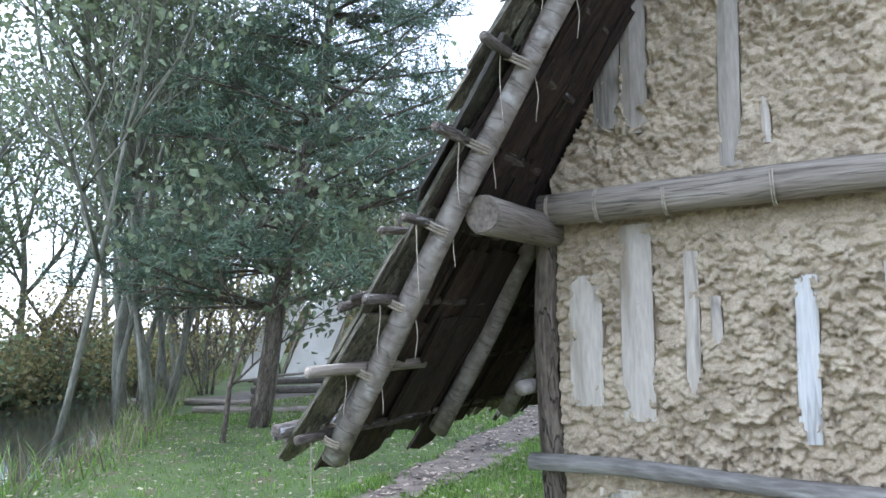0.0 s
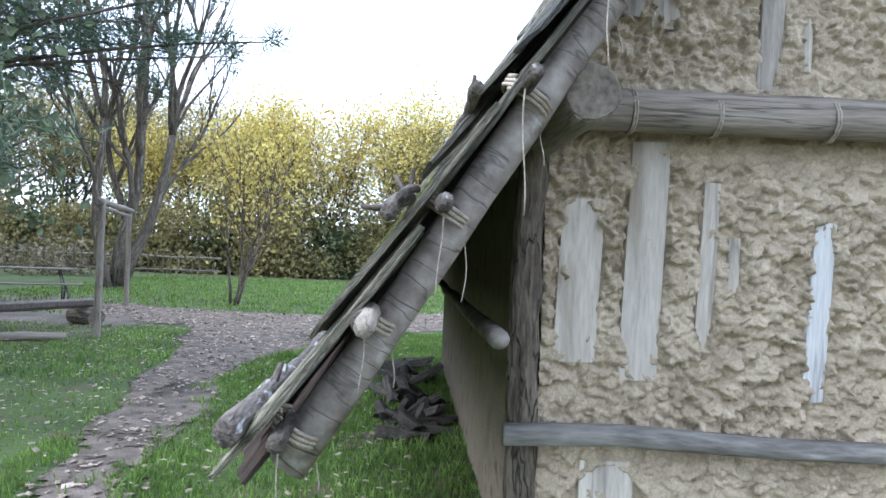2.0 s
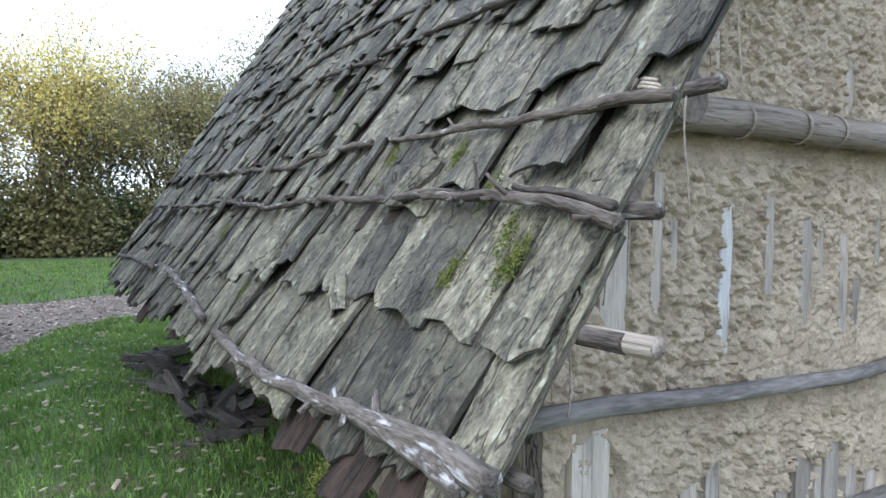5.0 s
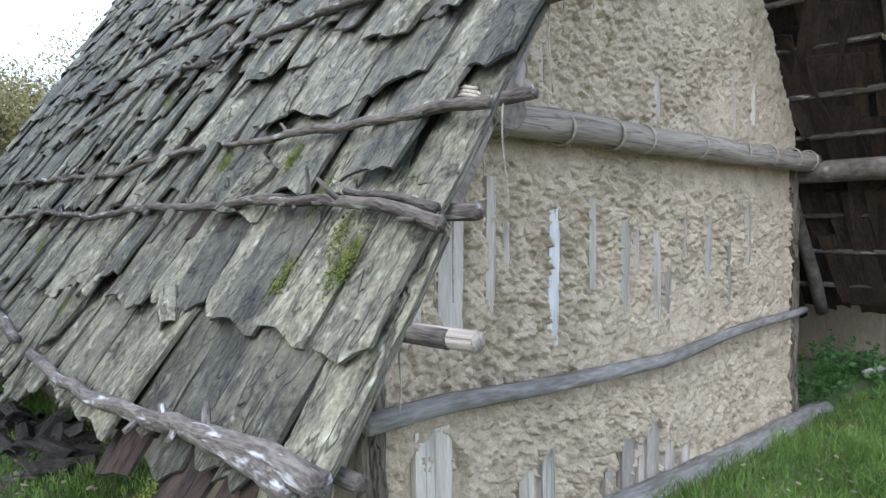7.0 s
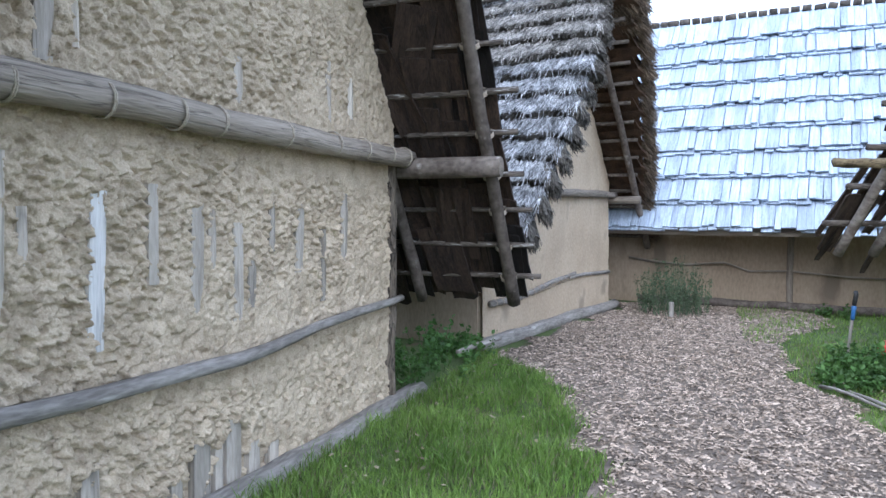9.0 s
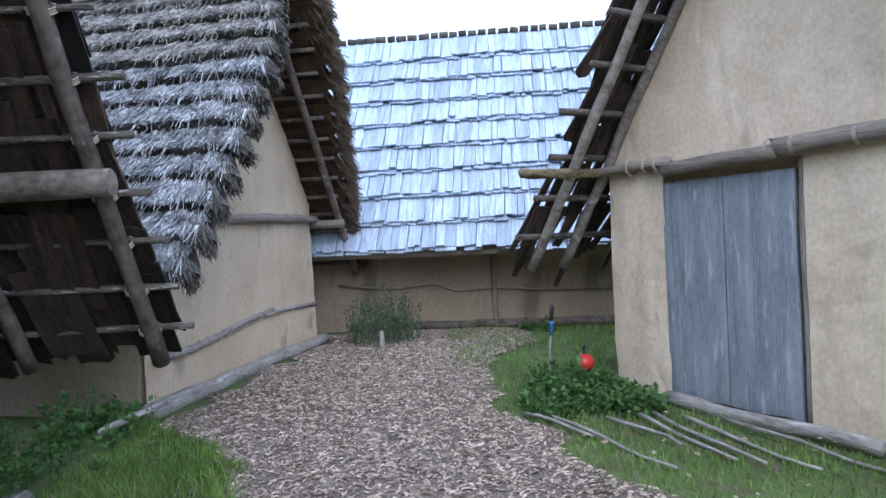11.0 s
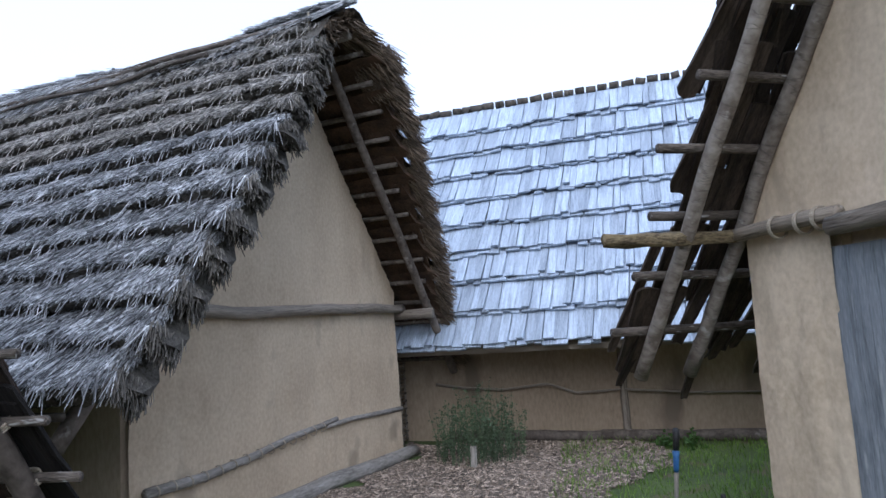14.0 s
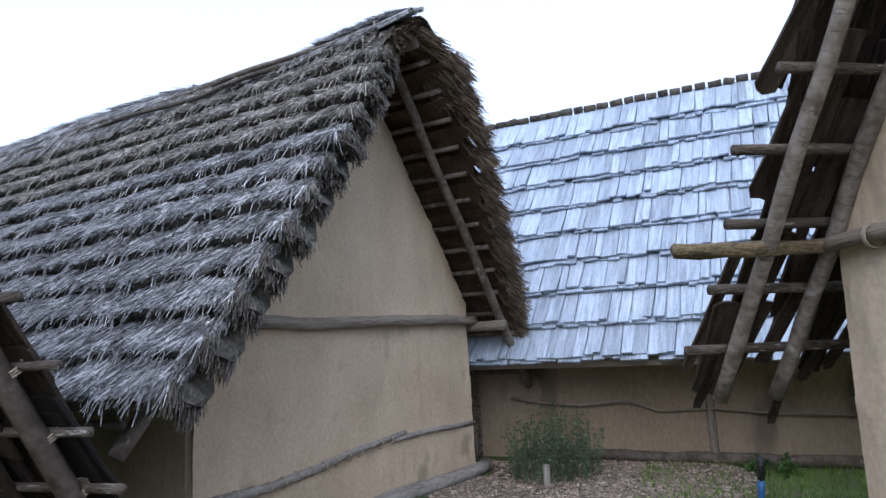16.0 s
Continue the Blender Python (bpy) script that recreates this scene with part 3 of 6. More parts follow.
    for x in (-1.95, -1.72, -1.42, -1.0, -0.6, -0.32, 0.25, 0.8, 1.2, 1.6, 1.9):
        g = Geo()
        ring(g, (x, -0.12, 1.985), (1, 0, 0.01), 0.074, 0.0045, 2)
        part("rope_binding", g, M_rope, beam, smooth=True)
    g = Geo()
    tube(g, [(-2.12, -0.09, 0.83), (-1.7, -0.085, 0.835), (-1.1, -0.08, 0.80), (-0.5, -0.085, 0.785), (-0.1, -0.085, 0.77), (0.25, -0.085, 0.79), (0.7, -0.08, 0.83), (1.2, -0.08, 0.85), (1.75, -0.075, 0.86), (1.98, -0.07, 0.87)], 0.041, 0.028, 10, rng, 0.3)
    part("wall_pole", g, M_sill, hut, "grey bent pole tied along the wall", smooth=True)
    pole("sill_log", (-2.1, -0.06, 0.03), (2.4, -0.06, 0.02), 0.10, 0.09, M_sill, hut, rng, 0.03, 20, 10, "pale log along the wall foot")
    for x in (-2.035, hr - 0.03):
        pole("corner_post", (x, 0.0, -0.1), (x, 0.0, 1.95), 0.062, 0.056, M_bark, hut, rng, 0.03, 20, 12, "rough barked corner post", 0.3)
    # wall plates whose cut ends stand out in front
    for s, y0 in ((-1, -0.71), (1, -0.88)):
        p = pole("wall_plate", (s * 2.01, y0, 1.905), (s * 2.01, back + 0.5, 1.905), 0.080, 0.09, M_log if s < 0 else M_pole_brown, hut, rng, 0.0, 24, 14, "thick log with sawn end")
        g = Geo()
        tube(g, [(s * 2.01, y0 - 0.004, 1.905), (s * 2.01, y0 + 0.004, 1.905)], 0.074, None, 14, rng, 0.05)
        part("sawn_end", g, M_cut, p, "cracked end grain")
    ridge = pole("ridge_pole", (0, -0.85, apex - 0.05), (0, back + 0.6, apex - 0.05), 0.09, 0.08, M_log, hut, rng, 0.0, 20)
    low_z = {-1: 0.90, 1: 0.76}
    for roof, s in ((left, -1), (right, 1)):
        lowest = roof.down_at(low_z[s])
        k = 0
        for y in (-0.75, 0.12, 1.0, 1.9, 2.8, 3.7, 4.6, 5.5, 6.4):
            r = pole("rafter", roof.at(0.0, y), roof.at(lowest, y + rng.uniform(-0.03, 0.03)), 0.044, 0.054, M_birch if s < 0 else M_pole_brown, hut, rng, 0.02, 24, 10, "pale barked rafter pole" if s < 0 else "")
            k += 1
        d = roof.down_at(0.985)
        while d > 0.25:
            front = -0.99 - rng.uniform(-0.03, 0.07)
            rad = rng.uniform(0.019, 0.025)
            pole("batten", roof.at(d, front, 0.055), roof.at(d + rng.uniform(-0.05, 0.05), back + 0.6, 0.055), rad, rad * 0.8, M_stick, hut, rng, 0.02, 30, 8)
            g = Geo()
            ring(g, roof.at(d, -0.75, 0.035), roof.at(1, 0) - roof.at(0, 0), 0.066, 0.006, 3)
            if s < 0:
                strand(g, roof.at(d, -0.88, 0.06), rng.uniform(0.12, 0.34), rng)
                strand(g, roof.at(d + 0.02, -0.72, -0.04), rng.uniform(0.08, 0.25), rng)
            part("rope_binding", g, M_rope, hut, smooth=True)
            d -= 0.345 + rng.uniform(-0.02, 0.02)
    # bark slabs, in courses from the eave up
    meshes = [slab_mesh("bark_slab", w, l, 0.018, M_slab, rng, c) for w, l, c in ((0.25, 0.72, 0.006), (0.20, 0.70, 0.010), (0.29, 0.74, 0.004), (0.17, 0.72, 0.012), (0.22, 0.66, 0.006), (0.19, 0.76, 0.014))]
    small = [slab_mesh("bark_slab", w, l, 0.016, M_slab, rng, c) for w, l, c in ((0.15, 0.55, 0.012), (0.20, 0.60, 0.016), (0.12, 0.62, 0.008), (0.17, 0.5, 0.022), (0.22, 0.52, 0.010), (0.10, 0.66, 0.012), (0.13, 0.45, 0.02), (0.18, 0.56, 0.004))]
    strips = [slab_mesh("bark_strip", w, l, 0.016, M_slab, rng, c) for w, l, c in ((0.085, 0.62, 0.012), (0.11, 0.46, 0.02), (0.065, 0.5, 0.01), (0.14, 0.26, 0.03), (0.10, 0.2, 0.02))]
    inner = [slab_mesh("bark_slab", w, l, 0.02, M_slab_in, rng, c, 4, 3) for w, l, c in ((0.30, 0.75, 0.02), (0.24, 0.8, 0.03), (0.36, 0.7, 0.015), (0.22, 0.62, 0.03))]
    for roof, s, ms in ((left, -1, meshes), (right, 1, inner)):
        lowest = roof.down_at(low_z[s]) + 0.06
        base = Geo()
        box(base, -0.02, 0.02, 0, 0.1, apex + 0.02, apex + 0.05)
        holder = part("roof_left" if s < 0 else "roof_right", base, M_slab, hut, "weathered grey bark slabs with moss" if s < 0 else "brown bark slabs seen from below, coloured dark for shade")
        near, far = [], []
        course, d = 0, lowest
        steps = (0.40, 0.46, 0.36, 0.34) if s < 0 else ()
        while d > 0.2:
            y = -0.90 + rng.uniform(-0.03, 0.03)
            while y < back + 0.6:
                big = s < 0 and course < 4 and y < 1.0 - 0.3 * course
                me = rng.choice(ms if big or s > 0 else small)
                w, l = max(v.co.x for v in me.vertices) * 2, -min(v.co.y for v in me.vertices)
                wild = 1.0 if big else 1.9
                # the upper end lies on the battens, the lower end on the course below
                out = 0.055 + 0.014 * (len(near) % 2) + rng.uniform(0, 0.014 * wild)
                foot = rng.uniform(-0.04, 0.04) * wild + (0.10 if rng.random() < 0.07 * wild else 0.0)
                m = roof.lie(d + foot - l, y + w / 2, out, rng.gauss(0, 0.018 * wild), -math.atan2(0.050, l) + rng.gauss(0, 0.008 * wild)) @ Matrix.Rotation(rng.gauss(0, 0.05 * wild), 4, "Y")
                if s < 0 or rng.random() < 0.9:
                    (near if y < (3.2 if s < 0 else 1.9) and len(near) < 295 else far).append((me, m))
                y += w * rng.uniform(0.84, 0.99)
            d -= steps[course] if course < len(steps) else 0.27
            course += 1
        for me, m in near:
            o = part("bark_slab", me, None, holder)
            o.matrix_basis = m
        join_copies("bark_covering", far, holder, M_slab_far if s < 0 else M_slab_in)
        if s < 0:  # loose strips and chips that slid down over the courses
            for zz, yy, spin, k in ((1.93, 0.76, 0.10, 0), (1.70, 1.21, 0.0, 0), (1.34, 1.18, -0.28, 1), (1.21, 1.50, 0.32, 0), (2.06, 0.30, 0.2, 3), (1.72, 0.12, -0.5, 3), (1.68, 0.42, 0.7, 4), (1.26, 0.35, 0.9, 4), (2.3, -0.35, -0.3, 3), (2.5, 0.1, 0.5, 4), (2.75, -0.2, 0.2, 1)):
                o = part("bark_strip", strips[k], None, holder)
                o.matrix_basis = roof.lie(roof.down_at(zz), yy, 0.128, spin, -0.03)
            for _ in range(60):
                o = part("bark_strip", rng.choice(strips), None, holder)
                o.matrix_basis = roof.lie(rng.uniform(0.4, lowest - 1.0), rng.uniform(0.2, 5.5), 0.122 + rng.uniform(0, 0.02), rng.gauss(0, 0.22), rng.gauss(-0.03, 0.03))
        # Added layer that darkens the roof underside and closes the gaps.
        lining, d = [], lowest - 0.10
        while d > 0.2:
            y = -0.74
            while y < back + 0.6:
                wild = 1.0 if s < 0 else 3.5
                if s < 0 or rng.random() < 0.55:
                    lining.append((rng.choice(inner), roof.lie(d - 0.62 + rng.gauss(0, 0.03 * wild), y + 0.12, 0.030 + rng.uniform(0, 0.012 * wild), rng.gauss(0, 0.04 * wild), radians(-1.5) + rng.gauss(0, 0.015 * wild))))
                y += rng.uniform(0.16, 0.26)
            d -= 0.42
        join_copies("bark_lining", lining, holder, M_slab_in, label="added inner bark layer, dark brown for the shade below the roof")
    # branches laid over the slabs of the open slope
    def over(pts, r0, r1, label="", twigs=0):
        g = Geo()
        path = []
        for (z0, y0), (z1, y1) in zip(pts, pts[1:]):
            n = max(3, int(math.hypot(z1 - z0, y1 - y0) / 0.07))
            for k in range(n):
                u = k / n
                y = y0 + (y1 - y0) * u
                path.append(left.at(left.down_at(z0 + (z1 - z0) * u) + 0.022 * noise.noise((y * 4.5, z0, 1)), y, 0.135 + r0 * 0.7 + 0.010 * noise.noise((y * 6, z0, 5))))
        path.append(left.at(left.down_at(pts[-1][0]), pts[-1][1], 0.135 + r0 * 0.7))
        tube(g, path, r0, r1, 10, rng, 0.34)
        for _ in range(twigs):  # knots and broken twigs
            p = rng.choice(path[2:-2])
            v = (left.at(rng.uniform(-1, 1), 0, rng.uniform(0.0, 0.6)) - left.at(0, 0) + Vector((0, rng.uniform(-1, 1), 0))).normalized()
            ln = rng.uniform(0.03, 0.10)
            tube(g, [p, p + v * ln * 0.5, p + v * ln + Vector((0, 0, 0.01))], r0 * 0.5, r0 * 0.3, 6, rng)
        part("weight_branch", g, M_lichen if r0 > 0.025 else M_stick, hut, label, smooth=True)
    D = left.down_at
    over([(0.955, -0.98), (0.97, -0.78), (0.96, -0.56), (0.94, -0.3), (0.92, 0.03), (0.90, 0.42), (0.91, 0.83), (0.93, 1.34)], 0.031, 0.020, "thick lichen-grey branch weighing down the slabs", 5)
    over([(0.93, -0.90), (0.95, -0.6), (0.94, -0.3)], 0.028, 0.025, "sawn branch end under the eave branch")
    over([(0.95, 1.70), (1.04, 2.52), (1.11, 3.54)], 0.026, 0.020, "", 4)
    over([(1.08, 4.0), (1.09, 5.37), (1.06, 6.7)], 0.024, 0.018)
    over([(1.47, -0.97), (1.49, -0.86), (1.53, -0.6), (1.55, -0.35), (1.555, 0.0)], 0.020, 0.015, "knotty dark branch with pale lichen", 7)
    over([(1.51, -0.93), (1.54, -0.72), (1.57, -0.5)], 0.013, 0.010)
    over([(1.56, -0.2), (1.56, 0.21), (1.57, 1.06), (1.54, 1.83), (1.61, 3.07), (1.58, 4.13), (1.61, 6.1)], 0.017, 0.013, "", 10)
    over([(1.77, -0.95), (1.78, -0.57), (1.79, -0.11), (1.81, 0.56)], 0.017, 0.012, "", 3)
    over([(1.82, 0.78), (1.82, 1.5), (1.77, 1.88), (1.80, 2.38), (1.86, 3.97), (1.95, 6.2)], 0.017, 0.013, "", 6)
    over([(2.34, 0.0), (2.36, 0.47), (2.39, 1.03), (2.38, 1.45)], 0.018, 0.014, "", 3)
    over([(2.36, 1.5), (2.45, 2.39), (2.42, 2.77), (2.3, 3.5), (2.11, 3.9)], 0.016, 0.013, "", 4)
    over([(2.62, 1.2), (2.68, 2.4), (2.6, 3.6), (2.7, 5.5)], 0.016, 0.013, "", 4)
    over([(2.95, -0.5), (2.98, 1.5), (2.92, 3.0), (3.0, 5.0)], 0.018, 0.014, "", 4)
    pole("branch_stub", left.at(D(1.28), -1.12, 0.045), left.at(D(1.27), -0.3, 0.045), 0.024, 0.028, M_log, hut, rng, 0.0, None, 10, "barkless pole end under the slabs")
    for zz, yy in ((1.46, -0.55), (1.40, -0.65), (1.34, -0.37), (1.74, 0.52), (1.57, -0.35), (1.71, -0.03), (2.80, 4.2), (2.19, 1.86), (1.4, 2.56), (0.78, -0.27), (1.13, 1.39), (1.36, -0.62)):
        g = Geo()
        for _ in range(230):
            p = left.lie(D(zz) + rng.gauss(0, 0.035), yy + rng.gauss(0, 0.02), 0.118 + rng.uniform(0, 0.014))
            r = rng.uniform(0.002, 0.0055)
            g.add([p @ Vector(v) for v in ((r, 0, 0), (0, r, 0), (-r, 0, 0), (0, -r, 0), (0, 0, r * 0.8))], [(0, 1, 4), (1, 2, 4), (2, 3, 4), (3, 0, 4), (3, 2, 1, 0)])
        part("moss", g, M_moss, hut, "bright green moss cushion", smooth=True, kind="stuff")
    return hut


bark_hut()


# ---------- hut with thatched roof ----------
def strands(g, items, rng, thick):
    """Thin three-sided straws from (start, direction, length)."""
    for p, d, l in items:
        d = d.normalized()
        u = d.orthogonal().normalized()
        w = d.cross(u)
        a = rng.uniform(0, 6.28)
        e1 = (u * math.cos(a) + w * math.sin(a)) * thick
        e2 = (u * math.cos(a + 2.1) + w * math.sin(a + 2.1)) * thick
        e3 = -(e1 + e2)
        q = p + d * l
        g.add([p + e1, p + e2, p + e3, q + e1 * 0.6, q + e2 * 0.6, q + e3 * 0.6], [(0, 1, 4, 3), (1, 2, 5, 4), (2, 0, 3, 5), (3, 4, 5)])


def smooth_gable(hut, hw, eave, apex, slope, skip=None, seed=0.0, clay=None):
    def under(x, z):
        return abs(x) < min(hw, (apex + 0.03 - z) / slope) and not (skip and skip(x, z))

    def height(x, z):
        return 0.03 + 0.022 * noise.noise((x * 1.3 + seed, z * 0.8, 2)) + 0.012 * noise.noise((x * 5 + seed, z * 3.2, 5)) + 0.007 * noise.noise((x * 14, z * 10 + seed, 5)) + 0.013 * abs(noise.noise((x * 5 + seed, z * 0.8, 15))) + 0.010 * max(0.0, noise.noise((x * 9 + seed, z * 1.5, 25))) * max(0.0, 1.2 - abs(z - 2.3))
    return relief_wall("gable_wall", hut, clay or M_clay, -hw, hw, 0.0, apex - 0.2, under, height, 0.025, "smooth beige clay render with drips")


def thatch_hut():
    rng = random.Random(23)
    ux, uy = 0.979, -0.205
    hut = thing("thatched_hut", "smooth clay-rendered hut with shaggy grey reed thatch", "hut", hut_matrix(7.42, 2.86, ux, uy))
    apex, slope, hw, back = 4.65, 1.22, 2.13, 6.0
    smooth_gable(hut, hw, 1.85, apex, slope, seed=3.0)
    core = Geo()
    prism(core, [(-hw, 0), (hw, 0), (hw, 1.85), (0, apex - 0.12), (-hw, 1.85)], 0.03, 0.18)
    for x0, x1 in ((-hw, -hw + 0.16), (hw - 0.16, hw)):
        box(core, x0, x1, 0.18, back, 0, 1.86)
    prism(core, [(-hw, 0), (hw, 0), (hw, 1.85), (0, apex - 0.12), (-hw, 1.85)], back, back + 0.15)
    part("wall_core", core, M_clay_dark, hut, "side wall clay darkened to stand in for eave shade")
    beam = pole("tie_beam", (-hw, -0.09, 1.84), (hw + 0.05, -0.09, 1.88), 0.06, 0.055, M_log, hut, rng, 0.04, 26, 12)
    g = Geo()
    tube(g, [(-2.0, -0.07, 0.50), (-1.4, -0.07, 0.50), (-0.8, -0.065, 0.55), (-0.2, -0.065, 0.63), (0.3, -0.06, 0.66), (0.6, -0.06, 0.69)], 0.042, 0.026, 9, rng)
    tube(g, [(0.4, -0.065, 0.64), (0.9, -0.06, 0.65), (1.5, -0.055, 0.63), (2.15, -0.03, 0.61)], 0.024, 0.03, 8, rng)
    wp = part("wall_pole", g, M_sill, hut, "bent grey poles tied to the wall", smooth=True)
    for x in [-1.9 + 0.17 * k for k in range(14)]:
        g = Geo()
        zz = 0.50 + max(0, (x + 1.4)) * 0.085
        ring(g, (x, -0.067, zz), (1, 0, 0.1), 0.043, 0.004, 2)
        part("rope_binding", g, M_rope, wp, smooth=True)
    pole("sill_log", (-hw - 0.1, -0.10, 0.04), (hw + 0.15, -0.10, 0.06), 0.095, 0.085, M_sill, hut, rng, 0.03, 20, 10, "pale barkless log at the wall foot")
    left, right = Roof(-1, apex, slope), Roof(1, apex, slope)
    for roof, s in ((left, -1), (right, 1)):
        lowest = roof.down_at(1.0)
        for y in (-0.42, 0.5, 1.5, 2.5, 3.5, 4.5, 5.5):
            pole("rafter", roof.at(0, y), roof.at(lowest, y), 0.05, 0.055, M_pole_brown, hut, rng, 0.02, 20, 10, "brown rafter pole")
        pole("wall_plate", (s * 2.2, -0.52, 1.80), (s * 2.2, back + 0.4, 1.80), 0.065, 0.07, M_log, hut, rng, 0.0, 20, 10)
        d = 0.25
        while d < lowest + 0.02:
            pole("batten", roof.at(d, (-0.40 if s < 0 else -0.34 - 0.45 * min(1, (1 - d / 4.65) * 1.15)) + rng.uniform(-0.06, 0.04), 0.08), roof.at(d, back + 0.4, 0.08), 0.03, 0.03, M_pole_brown, hut, rng, 0.03, 20, 7)
            d += 0.33
    pole("ridge_pole", (0, -0.8, apex), (0, back + 0.4, apex), 0.07, 0.07, M_log, hut, rng, 0.0)
    # stepped courses of reed
    for roof, s in ((left, -1), (right, 1)):
        lowest = 4.54 if s < 0 else 4.65
        n = 13
        for c in range(n):
            d = lowest - c * (lowest - 0.55) / (n - 1) + 0.03 * noise.noise((c * 2.7, s, 4))
            up = (c / (n - 1))
            front = (-1.17 + 0.10 * max(0.0, 0.35 - up) / 0.35 + 0.27 * max(0.0, up - 0.6) / 0.4 + 0.11 * noise.noise((c * 1.7, 3, 1))) if s < 0 else (-0.42 - 0.55 * min(1, up * 1.15) + 0.05 * noise.noise((c * 1.7, 3, 8)))
            bold = 1.0 if s < 0 else 0.6
            def wave(y):
                return bold * (0.09 * noise.noise((y * 1.1, c * 3.1, s)) + 0.075 * noise.noise((y * 4.2, c * 3.1, s)) + 0.055 * noise.noise((y * 10, c * 3.1, s)))
            g = Geo()
            # body of the course: a wavy wedge, thick and undercut at its lower edge
            n2 = 130
            ys = [front + (back + 0.5 - front) * (k / n2) ** 1.15 for k in range(n2 + 1)]
            vs = []
            for k, y in enumerate(ys):
                w = wave(y)
                nose = math.exp(-k / 1.6)
                rise = (0.385 if s < 0 else 0.32) + w * 0.6 - 0.05 * nose
                vs += [roof.at(max(0.0, d - 0.24 + w * 0.5), y + 0.05 * nose, 0.05), roof.at(d - 0.07 + w, y - 0.03 * nose, 0.12), roof.at(d - 0.02 + w, y - 0.09 * nose, 0.24 + w * 0.5), roof.at(d - 0.005 + w, y - 0.05 * nose, rise - 0.02), roof.at(max(0.05, d - 0.24), y + 0.10 * nose, 0.30 - 0.04 * nose), roof.at(max(0.0, d - 0.58), y + 0.20 * nose, 0.15)]
            fs = [(k * 6 + i, k * 6 + i + 1, k * 6 + i + 7, k * 6 + i + 6) for k in range(n2) for i in range(5)] + [(5, 4, 3, 2, 1, 0), tuple(n2 * 6 + i for i in range(6))]
            g.add(vs, fs)
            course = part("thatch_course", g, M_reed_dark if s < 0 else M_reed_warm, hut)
            straw = Geo()
            items = []
            slope_dir = roof.at(1, 0) - roof.at(0, 0)
            out_dir = roof.at(0, 0, 1) - roof.at(0, 0)
            count = 12500 if s < 0 else 1800
            for _ in range(count):
                y = front + (back + 0.5 - front) * rng.random() ** (1.5 if s < 0 else 3.2)
                w = wave(y)
                l = min(rng.uniform(0.05, 0.16), d - 0.02)
                tuft = noise.noise((y * 6, c * 5.3, s * 4)) * 0.22
                over = 0.004 + 0.02 * rng.random() + 0.04 * max(0.0, noise.noise((y * 9, c * 2.3, s * 7)))
                near = math.exp(-(y - front) / 0.16)
                v0 = rng.random() ** 1.2 * 0.24 if s < 0 else 0.0
                v0 = min(v0, max(0.0, d - l - 0.05))
                p = roof.at(d - l - v0 + over + w * (1 - 2.2 * v0), y + 0.10 * near, (0.40 if s < 0 else 0.405) + w * 0.6 - 0.30 * l - 0.27 * v0 + rng.gauss(0, 0.010) - 0.05 * near)
                v = slope_dir + out_dir * rng.gauss(0.33, 0.10) + Vector((0, rng.gauss(-0.03, 0.20) + tuft - 0.5 * near, 0))
                items.append((p, v, l))
            # loose straws that hang over the edge
            for _ in range(260 if s < 0 else 90):
                y = front + (back + 0.5 - front) * rng.random() ** 1.5
                w = wave(y)
                items.append((roof.at(d - 0.06 + w, y, 0.40 + w * 0.6), slope_dir + out_dir * rng.gauss(0.0, 0.3) + Vector((0, rng.gauss(0, 0.35), -0.25)), rng.uniform(0.08, 0.22)))
            strands(straw, items, rng, 0.0044)
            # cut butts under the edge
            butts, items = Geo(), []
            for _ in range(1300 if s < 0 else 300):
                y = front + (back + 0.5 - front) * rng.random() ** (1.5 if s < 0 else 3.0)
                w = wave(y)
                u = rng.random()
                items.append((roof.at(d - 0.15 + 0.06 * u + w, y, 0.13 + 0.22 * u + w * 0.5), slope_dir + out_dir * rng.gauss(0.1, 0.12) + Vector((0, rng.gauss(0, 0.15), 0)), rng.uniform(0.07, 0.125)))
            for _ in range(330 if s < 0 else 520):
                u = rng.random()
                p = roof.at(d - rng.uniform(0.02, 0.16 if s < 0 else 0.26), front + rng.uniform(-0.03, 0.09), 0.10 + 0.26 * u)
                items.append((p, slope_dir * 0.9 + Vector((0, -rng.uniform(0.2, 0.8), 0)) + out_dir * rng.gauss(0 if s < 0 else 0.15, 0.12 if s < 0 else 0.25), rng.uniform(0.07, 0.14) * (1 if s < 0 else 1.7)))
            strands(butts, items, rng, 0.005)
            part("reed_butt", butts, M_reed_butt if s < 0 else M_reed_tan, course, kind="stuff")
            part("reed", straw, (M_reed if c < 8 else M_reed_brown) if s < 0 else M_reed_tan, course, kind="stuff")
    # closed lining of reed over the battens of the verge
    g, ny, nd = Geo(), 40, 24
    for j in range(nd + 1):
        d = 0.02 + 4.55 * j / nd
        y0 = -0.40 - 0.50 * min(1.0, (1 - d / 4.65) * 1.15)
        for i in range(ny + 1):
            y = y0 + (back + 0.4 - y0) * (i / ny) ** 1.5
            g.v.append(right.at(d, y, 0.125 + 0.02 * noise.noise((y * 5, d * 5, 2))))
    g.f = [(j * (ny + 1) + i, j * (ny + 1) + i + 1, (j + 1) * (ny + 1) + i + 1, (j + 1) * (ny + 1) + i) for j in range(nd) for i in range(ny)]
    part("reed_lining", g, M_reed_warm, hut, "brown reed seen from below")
    # ridge cap
    g = Geo()
    prof = [(-0.74, -0.27), (-0.52, 0.02), (-0.30, 0.19), (-0.06, 0.29), (0.06, 0.29), (0.30, 0.15), (0.50, -0.06), (0.66, -0.30)]
    np_ = len(prof)
    ys = [-0.90 + k * 0.12 for k in range(61)]

